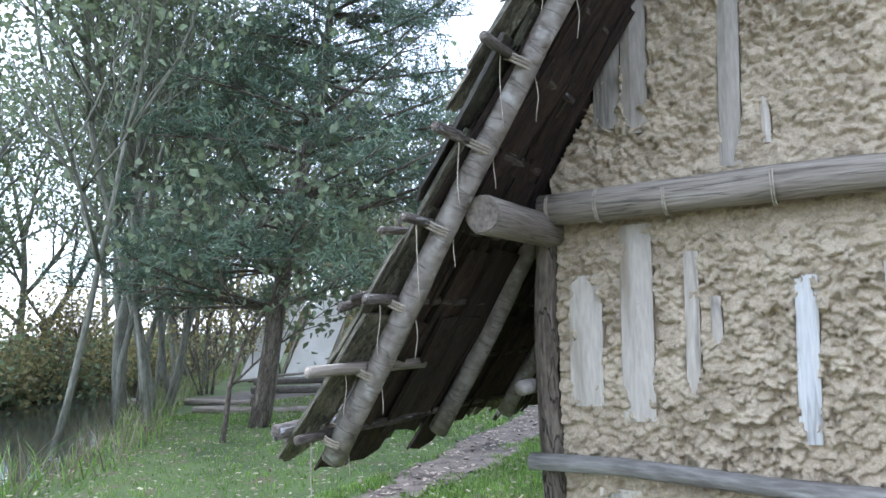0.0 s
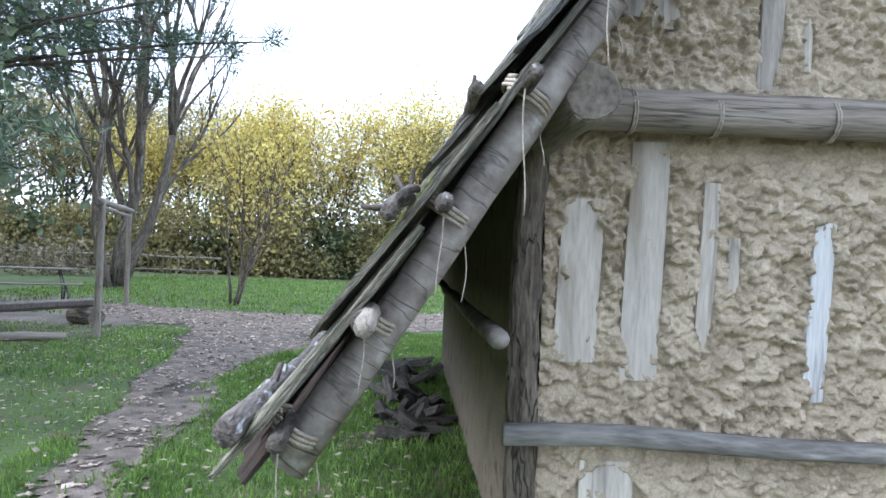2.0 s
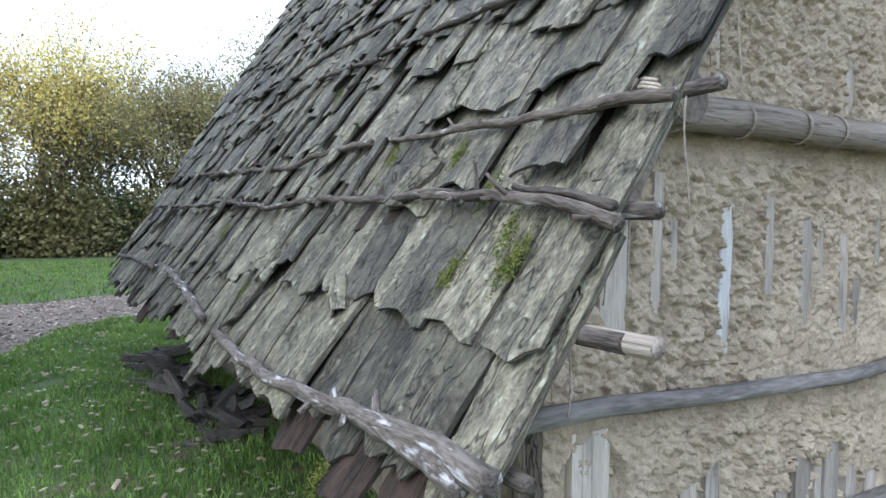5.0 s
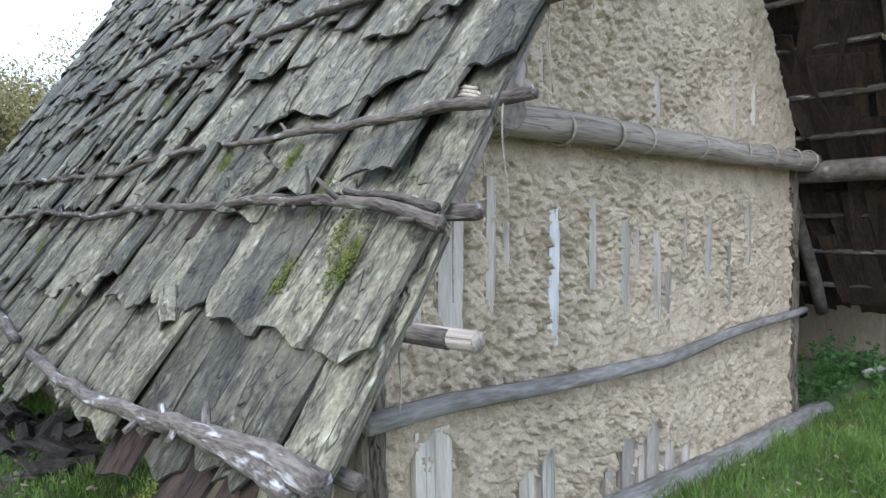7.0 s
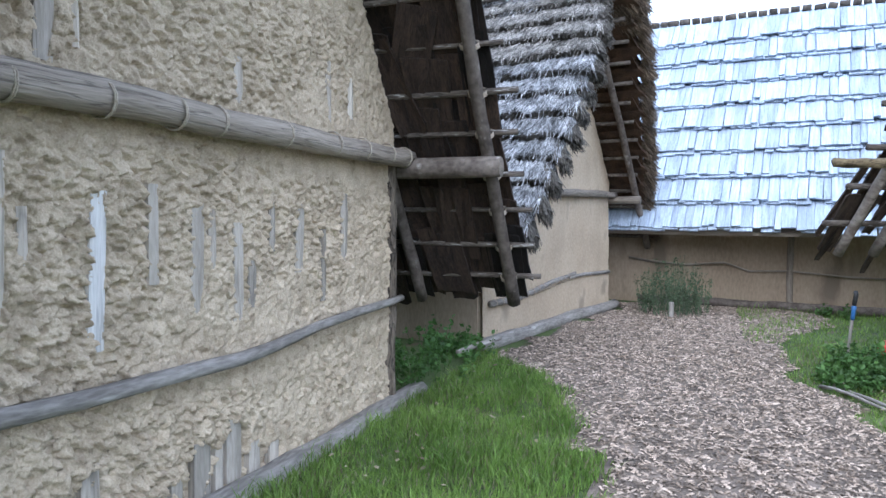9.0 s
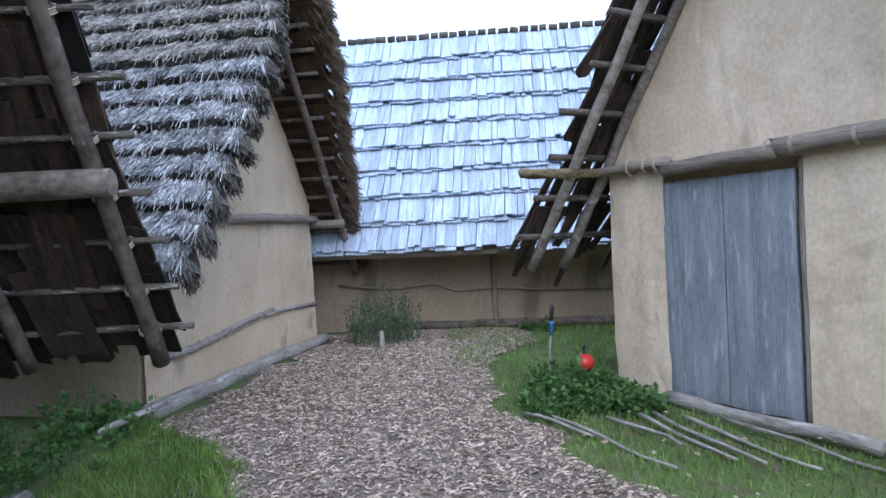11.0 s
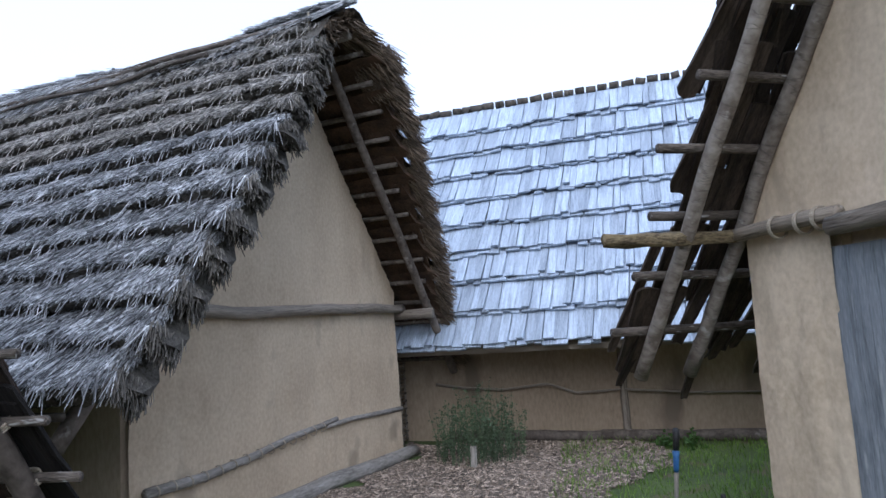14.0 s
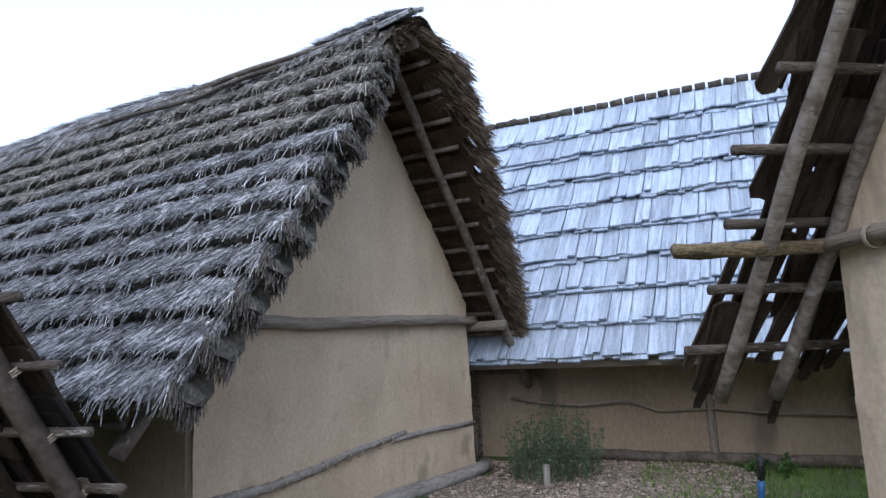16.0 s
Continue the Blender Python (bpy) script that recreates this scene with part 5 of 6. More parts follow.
def plant_trees():
    alder = "slender pond-side alder with thin autumn leaves"
    spots = [(-13.5, 9.3, 0.13), (-11.0, 7.7, 0.13), (-10.4, 7.9, 0.11), (-10.75, 8.4, 0.09), (-14.9, 12.8, 0.09), (-11.9, 9.4, 0.08), (-8.9, 5.3, 0.06), (-16.4, 13.6, 0.11),
             (-19.0, 7.5, 0.16), (-22.0, 12.0, 0.17), (-18.0, 4.0, 0.15), (-26.0, 14.0, 0.2), (-24.0, 22.0, 0.16), (-30.0, 20.0, 0.2), (-21.0, 17.5, 0.14), (-28.0, 9.0, 0.2), (-20.0, 22.5, 0.15), (-17.5, 21.5, 0.13), (-23.0, 28.0, 0.2), (-16.5, 25.5, 0.14), (-14.0, 20.5, 0.1), (-34.0, 28.0, 0.22)]
    spots += [(-10.6, 7.35, 0.06), (-11.3, 8.25, 0.07), (-12.3, 9.35, 0.06), (-13.0, 10.1, 0.08), (-10.1, 7.5, 0.05), (-14.2, 11.4, 0.07), (-9.3, 7.0, 0.05)]
    for k, (x, y, r) in enumerate(spots):
        rng = random.Random(200 + k)
        tree("alder_tree", alder, x, y, 12.0 + rng.uniform(-1.5, 2), r, 300 + k, M_leaf if k % 3 else M_leaf_pale, 500 if k > 21 else 4300 if k > 7 else 2900, 0.10 if k > 7 else 0.08, (rng.gauss(0, 0.06), rng.gauss(0, 0.06)), 0.5, 4, 1, M_bark_green, 0.42, 0.10, 0.40)
    for k, (x, y) in enumerate([(-13.4, 11.6), (-15.2, 14.9), (-17.0, 18.0), (-12.6, 17.8), (-19.5, 12.0), (-22, 9), (-20.5, 3.0), (-23.5, 6.5), (-27, 10.5), (-25, 1.0), (-30, 5), (-18.5, 0.5), (-33, 15), (-31, 24)]):
        tree("willow_shrub", "many-stemmed willow shrub on the bank", x, y, 4.2 if k < 6 else 8.0, 0.035, 500 + k, M_leaf_olive if k < 6 else M_leaf_pale, 1500 if k < 6 else 3600, 0.075 if k < 6 else 0.12, (0, 0), 0.5, 3, 6, M_bark, 0.3, 0.12)
    tree("birch_tree", "small birch with yellow-green leaves beside the pine", -7.4, 6.7, 5.4, 0.05, 77, M_leaf_pale, 1300, 0.095, (-0.05, 0.05), 0.5, 4, 1, M_bark, 0.3, 0.0)
    for k, (x, y) in enumerate([(-17.5, 5.5), (-19.0, 9.0), (-21.5, 12.5), (-16.0, 2.5), (-24.5, 15.5), (-27, 18), (-26, 23), (-20, 25), (-15, 28), (-30, 12)]):
        t = thing("bank_bush", "dark low bush on the far bank", "bush", Matrix.Translation((x, y, 0)))
        rng = random.Random(950 + k)
        c = Geo()
        quads(c, [(rng.gauss(0, 1.0), rng.gauss(0, 1.0), abs(rng.gauss(0.4, 0.45))) for _ in range(40)], 1500, 0.3, 0.11, rng)
        part("foliage", c, M_leaf_olive if k % 2 else M_dry, t, kind="stuff")
    edge = [(-25.0, 20.5), (-22.3, 16.8), (-20.4, 13.6), (-18.6, 10.4), (-16.9, 7.4), (-15.4, 4.4), (-14.4, 1.8), (-13.8, -1.0)]
    for k in range(21):
        i, u = divmod(k / 20 * 6.99, 1)
        (ax, ay), (bx, by) = edge[int(i)], edge[int(i) + 1]
        rng = random.Random(1300 + k)
        t = thing("bank_thicket", "brown-green thicket on the far pond bank", "bush", Matrix.Translation((ax + (bx - ax) * u - rng.uniform(0, 1.2), ay + (by - ay) * u, -0.1)))
        c, st = Geo(), Geo()
        centres = [(rng.gauss(0, 0.9), rng.gauss(0, 0.9), abs(rng.gauss(0.55, 0.5))) for _ in range(50)]
        for q in centres[:24]:
            tube(st, [(q[0] * 0.4, q[1] * 0.4, -0.1), (q[0] * 0.8, q[1] * 0.7, q[2] * 0.6), (q[0], q[1], q[2] + 0.9)], 0.022, 0.007, 4, rng)
        quads(c, centres, 2200, 0.33, 0.10, rng)
        part("stem", st, M_bark, t, kind="stuff")
        part("foliage", c, M_leaf_olive if k % 3 else M_leaf, t, kind="stuff")
    # pine
    rng = random.Random(61)
    t = thing("pine_tree", "leaning dark green pine beside the picnic place", "tree", Matrix.Translation((-8.1, 8.0, -0.05)))
    g, tips = Geo(), []
    trunk = [Vector((0.20 * k * 0.42, 0.18 * k * 0.42, 0.62 * k)) + Vector((0.05 * math.sin(k), 0.04 * math.cos(k * 1.3), 0)) for k in range(15)]
    tube(g, trunk, 0.17, 0.035, 9, rng)
    for k in range(3, 15):
        for j in range(9 if k > 3 else 7):
            a = rng.uniform(0, 6.28)
            ln = (3.4 - 0.15 * k) * rng.uniform(0.7, 1.15) * (1 + 0.55 * max(0.0, math.cos(a - 0.8)))
            base = trunk[k]
            q, v = base.copy(), Vector((math.cos(a), math.sin(a), rng.uniform(-0.05, 0.30)))
            pts = [q.copy()]
            for i in range(5):
                q = q + v * ln / 5
                v = (v + Vector((rng.gauss(0, 0.12), rng.gauss(0, 0.12), -0.02))).normalized()
                pts.append(q.copy())
                if i >= 1:
                    for _ in range(3):
                        e = q + Vector((rng.gauss(0, 0.28), rng.gauss(0, 0.28), rng.uniform(-0.05, 0.25)))
                        tips.append(e)
                        if rng.random() < 0.6:
                            tube(g, [q, q.lerp(e, 0.5), e], 0.010, 0.004, 4)
            tube(g, pts, 0.035, 0.01, 5, rng)
    part("trunk", g, M_bark, t, smooth=True)
    c, items = Geo(), []
    for p in tips:
        for _ in range(30):
            v = Vector((rng.gauss(0, 1), rng.gauss(0, 1), rng.gauss(0.35, 0.8))).normalized()
            items.append((p + v * 0.03 + Vector((rng.gauss(0, 0.07), rng.gauss(0, 0.07), rng.gauss(0, 0.06))), v, rng.uniform(0.10, 0.19)))
    strands(c, items, rng, 0.0085)
    part("crown", c, M_needle, t, kind="stuff")
    tree("bare_tree", "tall forked tree with bare autumn branches", -10.3, 21.9, 17, 0.22, 85, M_leaf_olive, 60, 0.07, (0.02, 0), 0.36, 4, 3, M_bark, 0.3, 0.20, 0.30)
    tree("young_tree", "thin many-stemmed young tree with few yellow leaves", -5.8, 17.4, 5.6, 0.05, 91, M_leaf_yellow, 1500, 0.075, (0.02, 0), 0.42, 3, 5, M_bark, 0.35, 0.2)
    for k in range(22):
        rng = random.Random(700 + k)
        x = -34 + 2.15 * k + rng.uniform(-0.6, 0.6)
        y = 36 + rng.uniform(-2.5, 4) + 0.1 * abs(x + 5)
        yel = rng.random() < 0.62 and x > -16
        tree("hedge_tree", "autumn-yellow field hedge tree" if yel else "olive-brown field hedge tree", x, y, 15.5 + rng.uniform(-4.5, 4.5), 0.12, 800 + k, M_leaf_yellow if yel else M_leaf_olive, 8500, 0.10, (0, 0), 0.5, 4, 3, M_bark, 0.6, 0.14, 0.27)
    for k in range(32):
        x = -36 + 1.7 * k
        t = thing("hedge_bush", "dark tangled undergrowth along the hedge", "bush", Matrix.Translation((x, 34.0 + 1.2 * math.sin(k * 2.1) + 0.1 * abs(x + 5), 0)))
        rng = random.Random(900 + k)
        c, st = Geo(), Geo()
        centres = [(rng.gauss(0, 1.1), rng.gauss(0, 0.4), abs(rng.gauss(1.2, 1.0))) for _ in range(60)]
        for q in centres[:30]:
            tube(st, [(q[0] * 0.3, q[1] * 0.3, -0.05), (q[0] * 0.7, q[1] * 0.6, q[2] * 0.6), (q[0], q[1], q[2] + 0.8)], 0.03, 0.01, 4, rng)
        quads(c, centres, 5200, 0.45, 0.14, rng)
        part("stem", st, M_bark, t, kind="stuff")
        part("foliage", c, M_leaf_olive if k % 3 else M_leaf, t, kind="stuff")


plant_trees()


# ---------- pond ----------
g = Geo()
g.add([(x, y, -0.16) for x, y in POND], [tuple(range(len(POND)))])
tagged(new("water", g.mesh("water", M_water)), "still dark pond water reflecting the sky", "pond", kind="structure")


# ---------- grass, chips, fallen leaves ----------
def scatter_blades(name, label, region, n, tall, wide, mat, seed, keep=None):
    rng = random.Random(seed)
    g = Geo()
    x0, x1, y0, y1 = region
    for _ in range(n):
        x, y = rng.uniform(x0, x1), rng.uniform(y0, y1)
        if keep and not keep(x, y):
            continue
        a, l = rng.uniform(0, 6.28), tall * rng.uniform(0.5, 1.3) * (0.7 + 0.6 * noise.noise((x * 2, y * 2, 1)))
        w = wide * rng.uniform(0.7, 1.3)
        z = rolling(x, y)
        bx, by = rng.gauss(0, 0.45) * l, rng.gauss(0, 0.45) * l
        ca, sa = math.cos(a) * w, math.sin(a) * w
        n0 = len(g.v)
        g.v.extend(((x - ca, y - sa, z - 0.01), (x + ca, y + sa, z - 0.01), (x + bx * 0.4 + ca * 0.7, y + by * 0.4 + sa * 0.7, z + l * 0.6), (x + bx * 0.4 - ca * 0.7, y + by * 0.4 - sa * 0.7, z + l * 0.6), (x + bx, y + by, z + l)))
        g.f.extend(((n0, n0 + 1, n0 + 2, n0 + 3), (n0 + 3, n0 + 2, n0 + 4)))
    ob = new(name, g.mesh(name, mat))
    return tagged(ob, label, "grass", kind="stuff")


off_paths = lambda x, y: not in_yard(x, y) and not in_lane(x, y) and not in_poly(x, y, POND)


def ragged(x, y):
    """Off the paths, with a patchy edge that creeps over the chips."""
    k = 0.22 * noise.noise((x * 5, y * 5, 3)) + 0.16 * noise.noise((x * 17, y * 17, 8))
    return off_paths(x + k, y + k) and noise.noise((x * 2.4, y * 2.4, 12)) > -0.55



scatter_blades("grass", "lush green grass at the wall foot", (-0.5, 5.2, 1.3, 3.1), 26000, 0.13, 0.004, M_blade, 1, ragged)
scatter_blades("grass", "short trodden grass before the door", (1.0, 7.0, -3.2, 0.1), 16000, 0.08, 0.004, M_blade, 2, ragged)
scatter_blades("grass", "sparse grass before the shingled house", (6.8, 10.4, -3.0, 0.4), 5000, 0.10, 0.005, M_blade, 12)
scatter_blades("grass", "green grass under the bark eave", (-4.2, -1.0, 2.5, 13.0), 48000, 0.085, 0.005, M_blade, 3, ragged)
scatter_blades("grass", "leaf-strewn lawn", (-10.5, -3.0, 8.0, 12.5), 17000, 0.08, 0.007, M_blade, 4, off_paths)
scatter_blades("grass", "sparse lawn under the trees", (-10.5, -3.0, 2.0, 8.0), 12000, 0.06, 0.006, M_blade, 14, off_paths)
scatter_blades("dry_grass", "dry straw-coloured grass at the wall foot", (-0.5, 5.2, 1.3, 3.1), 5000, 0.10, 0.003, M_dry, 15, ragged)
scatter_blades("dry_grass", "dry trodden grass before the door", (1.0, 7.0, -3.2, 0.1), 7000, 0.06, 0.003, M_dry, 16, ragged)
scatter_blades("grass", "far meadow grass", (-12.0, 4.0, 14.0, 30.0), 26000, 0.11, 0.014, M_blade, 5, off_paths)
bank = lambda x, y: not in_poly(x, y, POND) and any(in_poly(x + dx, y + dy, POND) for dx, dy in ((-1.1, 0), (1.1, 0), (0, 0.9), (0, -0.9)))
scatter_blades("bank_reeds", "dry tan reeds and sedge on the pond bank", (-24, -6.5, 1.0, 20), 15000, 0.55, 0.009, M_dry, 6, bank)
scatter_blades("bank_sedge", "green sedge on the pond bank", (-24, -6.5, 1.0, 20), 15000, 0.5, 0.008, M_blade, 7, bank)


def scatter_flat(name, label, region, n, size, long, mat, seed, keep, lift=0.016):
    rng = random.Random(seed)
    g = Geo()
    x0, x1, y0, y1 = region
    for _ in range(n):
        x, y = rng.uniform(x0, x1), rng.uniform(y0, y1)
        if not keep(x, y):
            continue
        a, s = rng.uniform(0, 6.28), size * rng.uniform(0.5, 1.4)
        u = Vector((math.cos(a), math.sin(a), rng.gauss(0, 0.22)))
        w = Vector((-math.sin(a), math.cos(a), rng.gauss(0, 0.22)))
        p = Vector((x, y, rolling(x, y) + lift + s * 0.22))
        l = s * rng.uniform(0.8, 1.2) * long
        n0 = len(g.v)
        t = Vector((0, 0, 0.004))
        g.v.extend((p - u * l - w * s * 0.5, p + u * l - w * s * 0.4, p + u * l * 0.9 + w * s * 0.5, p - u * l * 0.8 + w * s * 0.45, p + t * 2))
        g.f.extend(((n0, n0 + 1, n0 + 4), (n0 + 1, n0 + 2, n0 + 4), (n0 + 2, n0 + 3, n0 + 4), (n0 + 3, n0, n0 + 4)))
    return tagged(new(name, g.mesh(name, mat)), label, "ground litter", kind="stuff")


scatter_flat("wood_chips", "loose pale brown wood chips", (-1.0, 10.4, -1.6, 3.0), 64000, 0.015, 1.35, M_chip, 21, in_yard)
scatter_flat("wood_chips", "loose wood chips on the footpath", (-9.6, 0.0, 3.0, 17.0), 16000, 0.03, 0.9, M_chip, 22, in_lane)
scatter_flat("fallen_leaves", "pale fallen leaves in the grass", (-10.5, -1.6, 2.0, 13.0), 4200, 0.026, 0.7, M_fallen, 23, off_paths, 0.05)
scatter_flat("fallen_leaves", "fallen leaves round the hut", (0.5, 5.0, -2.5, 3.0), 260, 0.025, 0.7, M_fallen, 24, off_paths, 0.06)


def herb(name, label, x, y, n, radius, tall, leaf, seed, mat=None, category="plant"):
    """A clump of leafy stems."""
    rng = random.Random(seed)
    t = thing(name, label, category, Matrix.Translation((x, y, 0)))
    st, lf = Geo(), Geo()
    for _ in range(n):
        a, r = rng.uniform(0, 6.28), radius * math.sqrt(rng.random())
        p = Vector((r * math.cos(a), r * math.sin(a), -0.02))
        h = tall * rng.uniform(0.5, 1.1) * (1 - 0.4 * r / radius)
        top = p + Vector((rng.gauss(0, 0.16) * h, rng.gauss(0, 0.16) * h, h))
        tube(st, [p, p.lerp(top, 0.5) + Vector((0.01, 0, 0)), top], 0.004, 0.002, 4)
        centres = [p.lerp(top, s) for s in (0.35, 0.5, 0.65, 0.8, 0.92, 1.0)]
        quads(lf, centres, 16, leaf * 0.65, leaf, rng, 1.5, 0.4)
    part("stem", st, mat or M_herb, t, kind="stuff")
    part("foliage", lf, mat or M_herb, t, kind="stuff")
    return t


herb("nettle_clump", "green nettles in the gap between the huts", 3.55, 3.30, 30, 0.45, 0.40, 0.036, 31)
herb("nettle_clump", "green nettles in the gap between the huts", 4.35, 3.40, 40, 0.55, 0.50, 0.038, 32)
herb("nettle_clump", "leggy green weeds against the clay wall", 4.9, 3.45, 16, 0.3, 0.35, 0.055, 33)
herb("garden_clump", "dense leafy green herb clump by the door", 4.9, -0.62, 85, 0.50, 0.30, 0.040, 34)
herb("garden_clump", "dense leafy green herb clump by the door", 5.45, -0.70, 80, 0.46, 0.38, 0.042, 35)
herb("garden_clump", "low green herbs at the wall corner", 4.75, -1.05, 40, 0.30, 0.24, 0.05, 36)
herb("corner_shrub", "wispy tall green shrub at the hut corner", 9.25, 1.35, 200, 0.55, 0.95, 0.024, 37, M_fennel, "shrub")
herb("weed", "small weed at the long wall", 9.7, -1.0, 14, 0.25, 0.25, 0.04, 38)


# ---------- picnic place ----------
M_table = material("grey_table_wood", (0.085, 0.07, 0.058), (0.20, 0.175, 0.15), 5.0, 0.8, 0.3, 40.0, (0.5, 5, 5))


def board_geo(l, w, t, r=0.008):
    g = Geo()
    prof = [(-w / 2, 0), (-w / 2, t - r), (-w / 2 + r, t), (w / 2 - r, t), (w / 2, t - r), (w / 2, 0)]
    g.add([(x, y, z) for x in (-l / 2, l / 2) for y, z in prof], [(i, (i + 1) % 6, (i + 1) % 6 + 6, i + 6) for i in range(6)] + [(5, 4, 3, 2, 1, 0), (6, 7, 8, 9, 10, 11)])
    return g


def trestle(name, label, x, y, z, length, width, turn, group, category):
    t = thing(name, label, category, pose(x, y, 0, 0, 0, turn), group)
    n = 3 if width > 0.5 else 1
    for k in range(n):
        o = part("board", board_geo(length, width / n - 0.008, 0.03), M_table, t)
        o.location = (0, (k - (n - 1) / 2) * width / n, z - 0.03)
    for s in (-1, 1):
        for e in (-1, 1):
            g = Geo()
            tube(g, [(s * length * 0.38, e * width * 0.40, 0), (s * length * 0.38, e * width * 0.36, z * 0.5), (s * length * 0.34, e * width * 0.30, z - 0.03)], 0.016, 0.016, 6)
            part("leg", g, M_steel, t, smooth=True)
        g = Geo()
        tube(g, [(s * length * 0.38, -width * 0.38, z * 0.35), (s * length * 0.38, width * 0.38, z * 0.35)], 0.012, 0.012, 6)
        part("stretcher", g, M_steel, t, smooth=True)
    return t


trestle("picnic_table", "grey wooden folding table on steel legs", -10.4, 13.9, 0.78, 1.9, 0.7, 28, "picnic tables", "table")
trestle("picnic_table", "grey wooden folding table on steel legs", -10.0, 16.2, 0.76, 2.2, 0.6, 20, "picnic tables", "table")
trestle("picnic_bench", "narrow wooden folding bench", -9.9, 13.1, 0.47, 2.0, 0.26, 26, "picnic benches", "bench")
trestle("picnic_bench", "narrow wooden folding bench", -9.5, 15.4, 0.47, 2.2, 0.26, 20, "picnic benches", "bench")
trestle("picnic_bench", "narrow wooden folding bench", -11.4, 14.8, 0.47, 2.0, 0.26, 30, "picnic benches", "bench")


def log_bench(x0, y0, x1, y1, seed):
    rng = random.Random(seed)
    t = thing("log_bench", "rough half-log bench on round log feet", "bench", Matrix.Translation(((x0 + x1) / 2, (y0 + y1) / 2, 0)), "log benches")
    d = Vector((x1 - x0, y1 - y0, 0)) / 2
    side = Vector((-d.y, d.x, 0)).normalized()
    g = Geo()
    tube(g, [-d * 1.02 + Vector((0, 0, 0.40)), Vector((0, 0, 0.40)), d * 1.02 + Vector((0, 0, 0.41))], 0.12, 0.13, 10, rng)
    for i, v in enumerate(g.v):
        if v.z > 0.43:
            v.z = 0.43
    part("seat", g, M_table, t)
    for s in (-0.8, 0.8):
        g = Geo()
        tube(g, [d * s - side * 0.3 + Vector((0, 0, 0.15)), d * s + side * 0.3 + Vector((0, 0, 0.15))], 0.16, 0.15, 10, rng)
        part("foot", g, M_bark, t)


log_bench(-9.9, 9.7, -8.3, 10.6, 3)
log_bench(-8.0, 11.0, -6.9, 12.8, 4)
log_bench(-11.6, 11.4, -10.2, 12.4, 5)
blob("pavement_picnic", [(-13, 10.5), (-10.5, 9.0), (-8.6, 9.4), (-6.3, 10.7), (-6.4, 13), (-7.6, 16.5), (-10, 18.5), (-13, 16.5)], 0.010, M_soil, "bare trodden soil under the picnic tables", "soil", 0.25, 0.4)
rng = random.Random(8)
for (ax, ay), (bx, by) in (((-10.6, 8.9), (-8.7, 9.6)), ((-8.7, 9.6), (-6.4, 10.7)), ((-13.6, 9.6), (-10.4, 10.3))):
    e = thing("edging_log", "low grey log edging the picnic place", "log", Matrix.Translation((ax, ay, 0)), "edging logs")
    pole("log", (0, 0, 0.05), (bx - ax, by - ay, 0.06), 0.07, 0.06, M_log, e, rng, 0.04)


# ---------- bar frame, fence, canvas shelter ----------
f = thing("bar_frame", "tall grey wooden bar on two posts", "wooden frame", Matrix.Translation((-6.2, 11.2, 0)))
pole("post", (0, 0, -0.1), (0.0, 0.0, 2.02), 0.055, 0.05, M_log, f, rng, 0.02)
pole("post", (-1.5, 4.9, -0.1), (-1.5, 4.9, 2.02), 0.055, 0.05, M_log, f, rng, 0.02)
pole("crossbar", (0.08, -0.3, 2.0), (-1.75, 5.7, 2.1), 0.05, 0.045, M_birch, f, rng, 0.02)
pole("crossbar", (0.0, -0.1, 1.92), (-1.4, 4.6, 1.95), 0.03, 0.03, M_birch, f, rng, 0.02)

fen = thing("picket_fence", "weathered grey picket fence behind the trees", "fence", Matrix.Translation((-18, 27.5, 0)))
for k in range(34):
    q = part("picket", board_geo(1.05 + 0.08 * math.sin(k * 1.9), 0.07, 0.02), M_table, fen)
    q.matrix_basis = pose(k * 0.27, 0.06 * k * 0.27, 0.55, 0, 90, 3)
for z in (0.35, 0.85):
    pole("rail", (-0.2, 0.03, z), (9.2, 0.57, z), 0.035, 0.035, M_log, fen, rng, 0.03)


def canvas_shelter():
    rng = random.Random(71)
    t = thing("canvas_shelter", "pale canvas lean-to stretched over poles by the pond", "tent", Matrix.Translation((-15.3, 14.4, 0)))
    right = Vector((0.68, 0.73, 0))
    away = Vector((-0.73, 0.68, 0))
    for a, b in ((0.0, 0.95), (1.25, 2.35)):
        g, n = Geo(), 10
        for side in (0, 0.012):
            for j in range(n + 1):
                for i in range(n + 1):
                    s, h = a + (b - a) * i / n, j / n
                    sag = 0.10 * math.sin(h * 3.14) * math.sin(i / n * 3.14) + 0.02 * noise.noise((s * 3, h * 4, 1))
                    g.v.append(right * (s + 1.05 * h) + away * (0.5 * h + sag + side) + Vector((0, 0, 0.12 + 2.35 * h)))
        m = (n + 1) ** 2
        for j in range(n):
            for i in range(n):
                q = j * (n + 1) + i
                g.f.append((q, q + 1, q + n + 2, q + n + 1))
                g.f.append((m + q + n + 1, m + q + n + 2, m + q + 1, m + q))
        part("canvas", g, M_canvas, t, smooth=True)
    for s in (-0.05, 1.1, 2.4):
        p0 = right * s
        pole("tent_pole", p0 + away * 0.03, p0 + right * 1.12 + away * 0.55 + Vector((0, 0, 2.6)), 0.035, 0.03, M_log, t, rng, 0.02)
    p0 = away * 0.5 + Vector((0, 0, 2.48))
    pole("ridge_pole", p0 + right * 0.8, p0 + right * 3.6, 0.04, 0.035, M_log, t, rng, 0.02)
    pole("ground_pole", (0.2, -0.6, 0.08), right * 3.0 + Vector((0.3, -0.4, 0.35)), 0.04, 0.035, M_log, t, rng, 0.03)


canvas_shelter()


